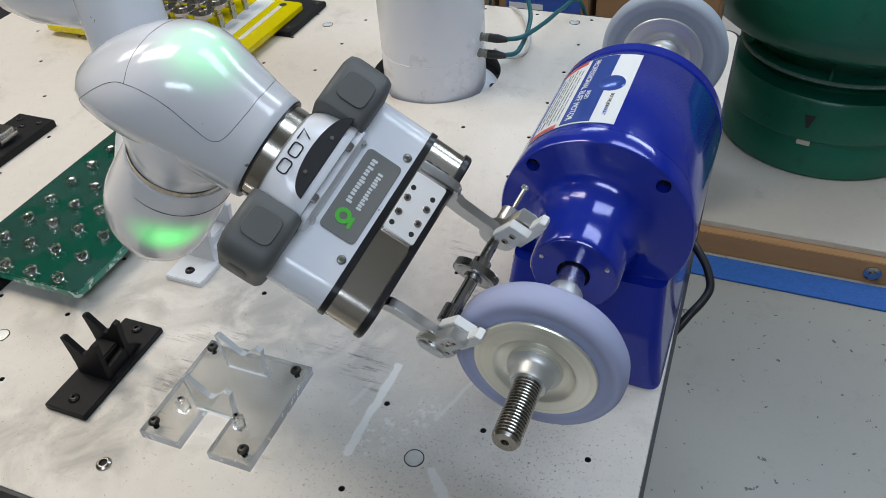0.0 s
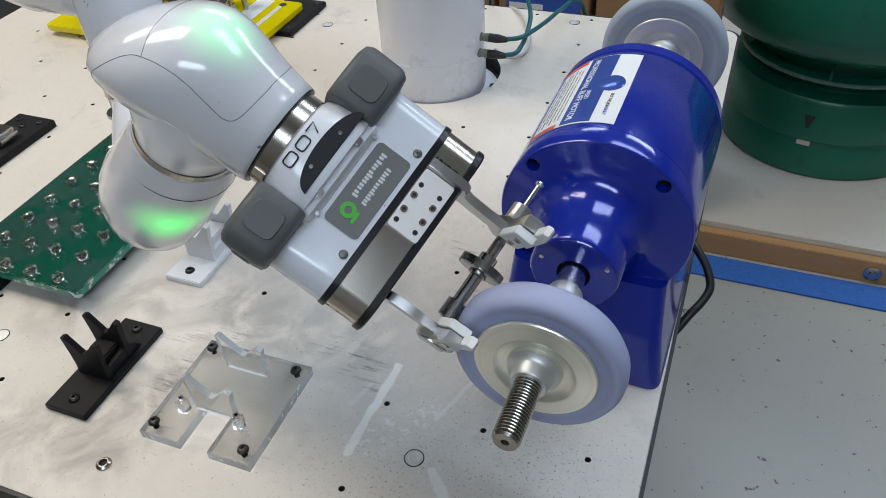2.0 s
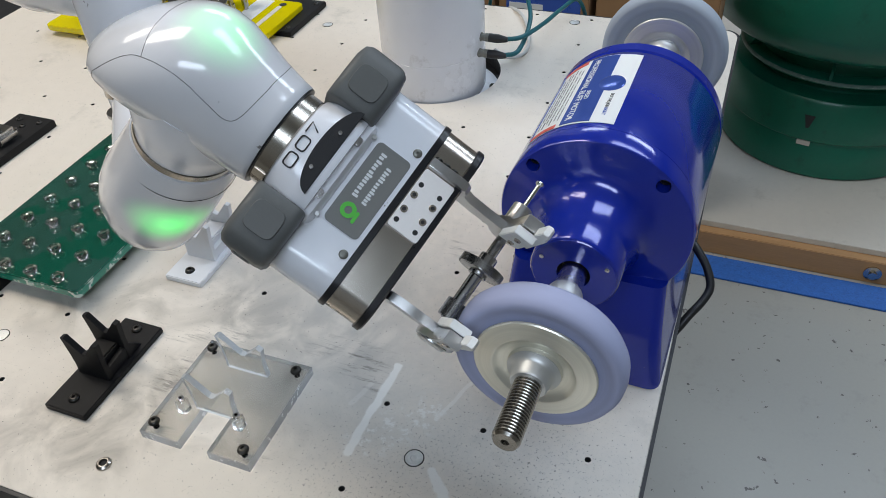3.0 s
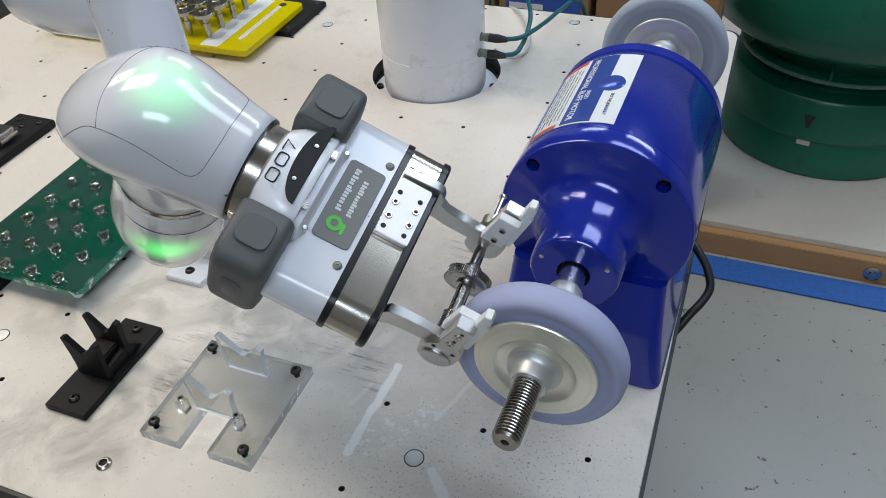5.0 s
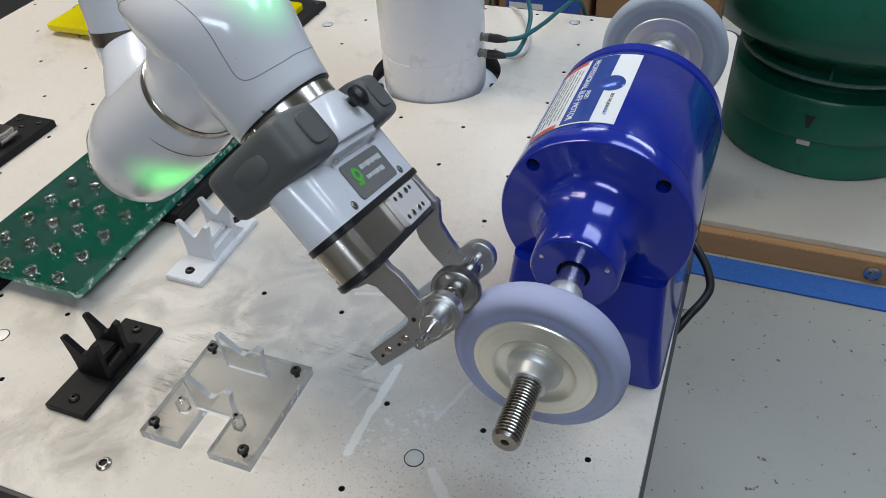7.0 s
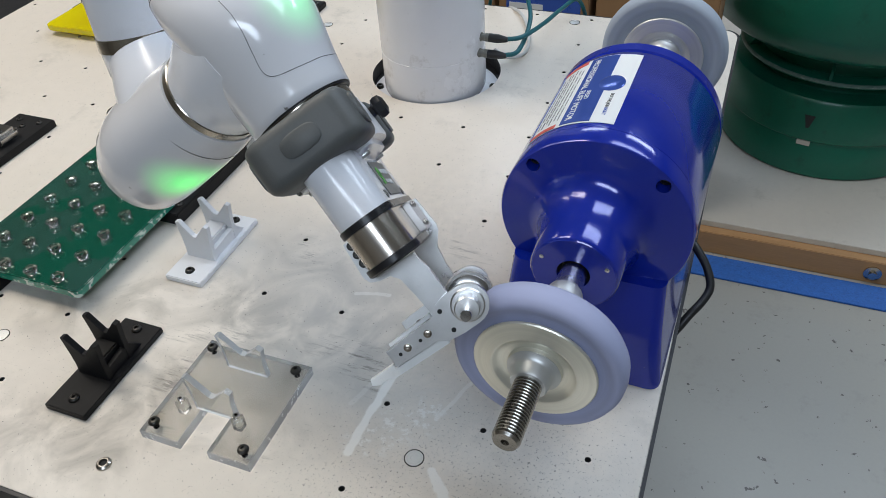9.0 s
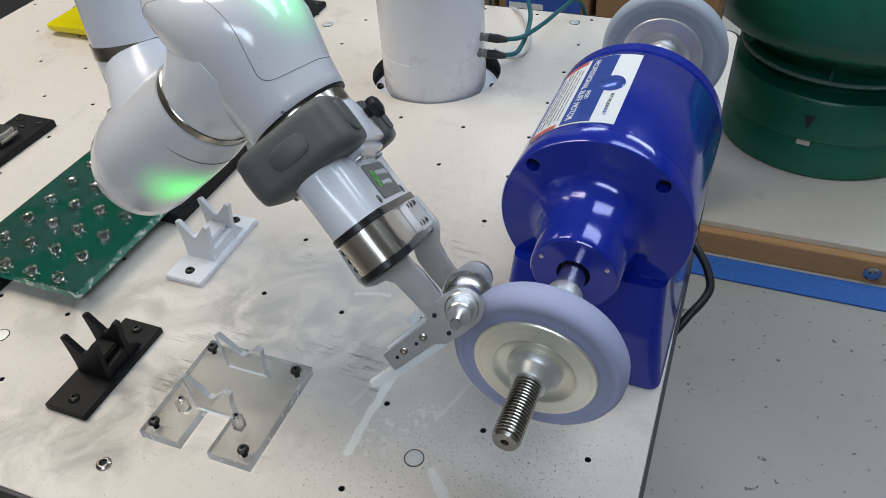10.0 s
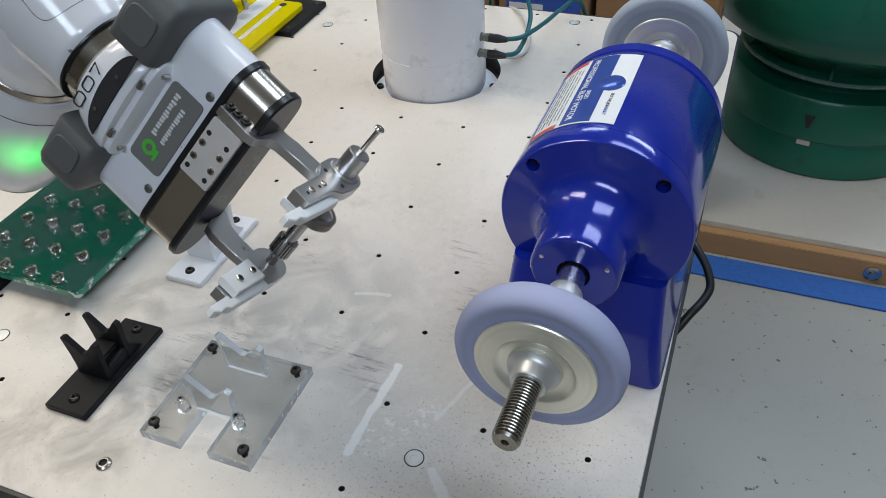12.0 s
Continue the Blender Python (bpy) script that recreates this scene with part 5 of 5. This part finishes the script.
def forearm():
    """Local z points to the wrist, x to the elbow joint."""
    f = part("forearm", loft([oval(r, w, z, 2.0, 96, c) for r, z, c, w in FOREARM_PROFILE]), M["forearm"], ROBOT, "glossy white forearm shell with a green status light", 60)
    part("wrist_ring", lathe([(0.0360, -0.0775), (0.0385, -0.0775), (0.0395, -0.0785), (0.0395, -0.0900), (0.0360, -0.0900)], 72), M["warm_steel"], f, "dark polished joint ring")
    part("ring_gap", lathe([(0.0400, -0.0898), (0.0425, -0.0898), (0.0428, -0.0912), (0.0400, -0.0912)], 72), M["black"], f)
    part("ring_key", block(-0.004, 0.004, -0.0405, -0.0385, -0.0890, -0.0790, 0.0006), M["steel"], f)
    bm = bmesh.new()
    secs = []
    for x, r, rz in ((0.0, 0.052, 0.056), (0.030, 0.0500, 0.0545), (0.045, 0.0470, 0.0500), (0.055, 0.0445, 0.0455), (0.0655, 0.0430, 0.0430)):
        secs.append([(x, r * math.cos(2 * math.pi * k / 56), -0.156 + rz * math.sin(2 * math.pi * k / 56)) for k in range(56)])
    part("elbow_boss", loft(secs), M["white"], f, "white side boss", 60)
    # panel seams
    for sg in (1, -1):
        part("seam", seam([(-0.222, 180 - sg * 88), (-0.212, 180 - sg * 66), (-0.200, 180 - sg * 52), (-0.186, 180 - sg * 50), (-0.160, 180 - sg * 53), (-0.135, 180 - sg * 57), (-0.121, 180 - sg * 58), (-0.114, 180 - sg * 48), (-0.111, 180 - sg * 20), (-0.111, 180)]), M["hole"], f)
        part("seam", seam([(-0.190, 180 - sg * 50), (-0.197, 180 - sg * 25), (-0.199, 180)]), M["hole"], f)
        part("seam", seam([(-0.222, 180 - sg * 88), (-0.223, 180 - sg * 110), (-0.220, 180 - sg * 135)]), M["hole"], f)
    return f


FOREARM = forearm()
NECK = Vector((0.0750, 0.0440, 0.0635))


def elbow():
    """Local z points away from the forearm along the joint, x to the neck."""
    profile = [(0.0415, 0.0065, 0), (0.0450, 0.0070, 0), (0.0458, 0.012, 0), (0.0478, 0.030, 0.0012), (0.0495, 0.055, 0.004), (0.0510, 0.080, 0.0075), (0.0510, 0.100, 0.009), (0.0490, 0.122, 0.009), (0.0440, 0.140, 0.007), (0.0345, 0.153, 0.004), (0.0200, 0.1605, 0.002), (0.0050, 0.1628, 0.001)]
    e = part("elbow", loft([oval(r, r, z, 2.0, 96, c) for r, z, c in profile]), M["elbow"], ROBOT, "glossy white elbow shell with a green status light", 60)
    part("joint_ring", lathe([(0.0380, -0.0020), (0.0432, -0.0020), (0.0440, -0.0012), (0.0440, 0.0052), (0.0425, 0.0064), (0.0380, 0.0064)], 72), M["warm_steel"], e, "polished joint ring")
    secs = []
    n = NECK.normalized()
    for t, r in ((0.0, 0.046), (0.35, 0.045), (0.6, 0.041), (0.8, 0.037), (1.0, 0.0345)):
        c = Vector((0.0, 0.0, 0.066)) * (1 - t) + NECK * t
        ax = (NECK - Vector((0, 0, 0.066))).normalized()
        s = ax.cross(Vector((0, 0, 1))).normalized()
        u = s.cross(ax)
        secs.append([tuple(c + r * (math.cos(2 * math.pi * k / 48) * s + math.sin(2 * math.pi * k / 48) * u)) for k in range(48)])
    part("elbow_neck", loft(secs), M["white"], e, "white tapering neck", 60)
    ring = [(0.0475 * math.cos(radians(a)), 0.0475 * math.sin(radians(a)), 0.030) for a in range(150, 276, 6)]
    part("seam", tube(ring, 0.0003, 6), M["hole"], e)
    prof = [(0.0475, 0.030), (0.0480, 0.045), (0.0482, 0.060), (0.0474, 0.085), (0.0468, 0.100), (0.0461, 0.110)]
    part("seam", tube([(r * math.cos(radians(275)), r * math.sin(radians(275)), z) for r, z in prof], 0.0003, 6), M["hole"], e)
    return e


ELBOW = elbow()


LEAN = Vector((-0.16, 0.151, 1.0)).to_track_quat("Z", "Y").to_matrix().to_4x4()


def upper_link():
    u = part("upper_link", lathe([(0.028, -0.030), (0.0345, -0.018), (0.0355, 0.0), (0.0350, 0.10), (0.0345, 0.25), (0.0345, 0.55), (0.02, 0.58), (0, 0.585)], 64), M["white"], ROBOT, "white tubular arm link", 60)
    part("joint_ring", lathe([(0.0350, 0.004), (0.0366, 0.004), (0.0366, 0.016), (0.0350, 0.016)], 64), M["warm_steel"], u, "dull steel joint band")
    part("shoulder_housing", lathe([(0.0, -0.075), (0.030, -0.070), (0.046, -0.052), (0.052, -0.020), (0.052, 0.040), (0.046, 0.070), (0.030, 0.085), (0, 0.09)], 56, LEAN.inverted() @ Matrix.Translation((-0.17, 0.10, 0.068)) @ turn("x")), M["white"], u, "white rounded joint housing", 60)
    reach = [LEAN.inverted() @ Vector(p) for p in ((-0.17, 0.10, 0.09), (-0.165, 0.105, 0.20), (-0.14, 0.09, 0.28), (-0.09, 0.06, 0.34), (-0.055, 0.052, 0.36))]
    part("connecting_arm", tube(smooth_path(reach, 5), 0.032, 28), M["white"], u, "white bent connecting arm", 60)
    return u


UPPER = upper_link()


def held_gear():
    """Local z runs along the shaft towards the pin."""
    g = empty("held_gear_shaft", pose(0, 0, 0), "steel gear shaft held between the gripper jaws", "gear shaft")
    rotor = part("shaft", lathe([(0.0026, -0.047), (0.0034, -0.044), (0.0044, -0.042), (0.0044, -0.036), (0.0056, -0.0355), (0.0056, 0.0070), (0.0080, 0.0075), (0.0080, 0.0105), (0.0078, 0.0175), (0.0078, 0.0265), (0.0072, 0.0272), (0.0048, 0.0275), (0.0048, 0.043), (0.0036, 0.046), (0.0026, 0.048)], 32), M["gear"], g, "turned steel shaft")
    teeth = []
    n = 72
    for k in range(n):
        for f, r in ((0.0, 0.0184), (0.18, 0.0198), (0.46, 0.0198), (0.64, 0.0184)):
            a = 2 * math.pi * (k + f) / n
            teeth.append((r * math.cos(a), r * math.sin(a)))
    part("gear_wheel", prism(teeth, 0.0110, 0.0180), M["gear"], rotor, "fine-toothed gear wheel", 20)
    part("gear_web", lathe([(0.0078, 0.0102), (0.0160, 0.0105), (0.0165, 0.0109), (0.0165, 0.0181), (0.0160, 0.0185), (0.0078, 0.0190)], 40), M["gear"], rotor)
    teeth = []
    n = 20
    for k in range(n):
        for f, r in ((0.0, 0.0074), (0.2, 0.0090), (0.45, 0.0090), (0.65, 0.0074)):
            a = 2 * math.pi * (k + f) / n
            teeth.append((r * math.cos(a), r * math.sin(a)))
    part("pinion", prism(teeth, -0.0345, -0.0190), M["gear"], rotor, "small steel pinion", 20)
    return g, rotor


HELD, ROTOR = held_gear()

# ---- beyond the table ----


def tumbler():
    c = pose(0.545, 2.07, FLOOR_Z + 0.09)
    t = empty("vibratory_tumbler", c, "large green enamelled vibratory tumbler bowl on a platform", "tumbler")
    part("base", lathe([(0.20, 0.0), (0.298, 0.0), (0.305, 0.008), (0.306, 0.10), (0.300, 0.108), (0.300, 0.116), (0.306, 0.122), (0.304, 0.235), (0.296, 0.245), (0.22, 0.246)], 80), M["green_enamel"], t, "green drum base")
    part("gap_ring", lathe([(0.18, 0.246), (0.236, 0.246), (0.240, 0.352), (0.18, 0.372)], 80), M["green_enamel"], t)
    lip = part("flange", lathe([(0.238, 0.286), (0.284, 0.286), (0.288, 0.289), (0.288, 0.296), (0.284, 0.299), (0.238, 0.299)], 80, None, None, True), M["green_enamel"], t, "green flange with a worn rim")
    part("worn_rim", lathe([(0.2870, 0.2905), (0.2892, 0.2910), (0.2892, 0.2955), (0.2860, 0.2995), (0.2835, 0.2998), (0.2850, 0.2965)], 80, None, None, True), M["worn_paint"], lip, "paint worn to pale primer")
    for g in range(6):
        w = Matrix.Rotation(radians(22 + 60 * g), 4, "Z")
        part("gusset", prism([(0.240, 0.299), (0.282, 0.299), (0.244, 0.340)], -0.004, 0.004, 0.0008, w @ Matrix(((1, 0, 0, 0), (0, 0, 1, 0), (0, 1, 0, 0), (0, 0, 0, 1)))), M["green_enamel"], t)
    part("bowl", lathe([(0.18, 0.372), (0.290, 0.372), (0.335, 0.380), (0.365, 0.392), (0.400, 0.420), (0.425, 0.48), (0.430, 0.58), (0.415, 0.66), (0.40, 0.70), (0.38, 0.70), (0.37, 0.60), (0.2, 0.50)], 96), M["green_enamel"], t, "deep rolled green bowl")
    a = radians(258)
    part("chipped_patch", prism([(-0.014, 0.02), (0.014, 0.02), (0.004, -0.018), (-0.004, -0.02)], 0.3052, 0.3066, 0, Matrix.Rotation(a, 4, "Z") @ turn("x") @ pose(0, 0, 0, 0, 0, 90) @ Matrix.Translation((0, 0, 0))), M["dark"], t).location = (0, 0, 0.18)
    part("latch", block(-0.018, 0.018, -0.308, -0.302, 0.105, 0.119, 0.001, Matrix.Rotation(radians(-12), 4, "Z")), M["board"], t)
    part("clamp", block(0.06, 0.16, -0.44, -0.40, 0.56, 0.62, 0.008), M["dark"], t, "black rim clamp")


def platform():
    p = empty("platform", pose(1.0, 2.4, FLOOR_Z), "low wooden platform with a worn pale board top", "platform")
    part("deck", block(-1.6, 1.6, -0.918, 1.2, 0.072, 0.090, 0.001), M["board"], p, "worn pale board")
    part("front_beam", block(-1.6, 1.6, -0.945, -0.905, 0.001, 0.0715, 0.002), M["wood"], p, "pine beam")
    part("bolt", lathe([(0.022, 0), (0.022, 0.004), (0.011, 0.006), (0.011, 0.014), (0, 0.014)], 20, Matrix.Translation((-0.30, -0.945, 0.035)) @ turn("-y")), M["steel"], p)


def floor_tape():
    t = part("floor_tape", block(-0.9, 2.2, 1.352, 1.440, FLOOR_Z + 0.0005, FLOOR_Z + 0.006, 0.001), M["tape"], None, "strip of rough blue tape on the floor")
    tagged(t, category="tape")


def boxes():
    first = None
    for x, y, w, d, h, lab in ((-0.205, 1.62, 0.225, 0.34, 0.78, 1), (0.062, 1.63, 0.28, 0.34, 0.80, 0), (-0.47, 1.62, 0.28, 0.34, 0.74, 0)):
        b = empty("cardboard_box", pose(x, y, FLOOR_Z), "brown cardboard box" + (" with a dark blue printed label" if lab else " standing on the floor"), "box", "cardboard boxes")
        part("carton", block(-w / 2, w / 2, -d / 2, d / 2, 0, h, 0.003), M["card"], b)
        part("flap", block(-w / 2 + 0.002, w / 2 - 0.002, -d / 2 + 0.002, -0.002, h, h + 0.004), M["card"], b)
        part("flap", block(-w / 2 + 0.002, w / 2 - 0.002, 0.002, d / 2 - 0.002, h, h + 0.004), M["card"], b)
        if lab:
            part("label", block(-w / 2 + 0.02, w / 2 - 0.02, -d / 2 - 0.0015, -d / 2 - 0.0002, h - 0.145, h - 0.02), M["print_blue"], b)
            part("print_bar", block(-0.085, 0.0, -d / 2 - 0.0022, -d / 2 - 0.0016, h - 0.135, h - 0.105), M["print_white"], b)


def cabinet():
    # made-up dark block that supplies the shadowed area past the table's end
    c = empty("cabinet", pose(-1.85, 1.3, FLOOR_Z), "plain dark block standing in for the shadowed area beside the table", "cabinet")
    part("body", block(-0.4, 0.4, -0.9, 0.9, 0, 0.58, 0.004), M["dark"], c)
    part("top", block(-0.41, 0.41, -0.91, 0.91, 0.5805, 0.60, 0.003), M["edge"], c)


cabinet()
tumbler()
platform()
floor_tape()
boxes()


def motions():
    grip = Matrix.Translation((-0.0225, 0, 0.0985)) @ turn("-y")
    walk(WRIST, [(t, IN_ROBOT @ m) for t, m in WRIST_ROWS])
    walk(HELD, [(t, m @ grip) for t, m in WRIST_ROWS])
    walk(FOREARM, [(t, IN_ROBOT @ m) for t, m in FOREARM_ROWS])
    walk(ELBOW, [(t, IN_ROBOT @ m) for t, m in ELBOW_ROWS])
    walk(UPPER, [(t, IN_ROBOT @ Matrix.Translation(m @ NECK + Vector((-0.004, 0, 0))) @ LEAN) for t, m in ELBOW_ROWS])
    # the shaft spins while the wheel polishes it
    rows, angle = [(0.0, pose(0, 0, 0))], 0.0
    for k in range(1, 12 * FPS + 1):
        t = k / FPS
        if t < 3.3 or 7.25 < t < 10.4:
            angle += 83.0
        rows.append((t, pose(0, 0, 0, 0, 0, angle)))
    walk(ROTOR, rows)
    for ob, s in ((FRONT_WHEEL, 0.0065), (REAR_WHEEL, 0.545)):
        walk(ob, [(k / FPS, about_axis(s) @ pose(0, 0, 0, 0, 0, -83.0 * k)) for k in range(12 * FPS + 1)])


motions()
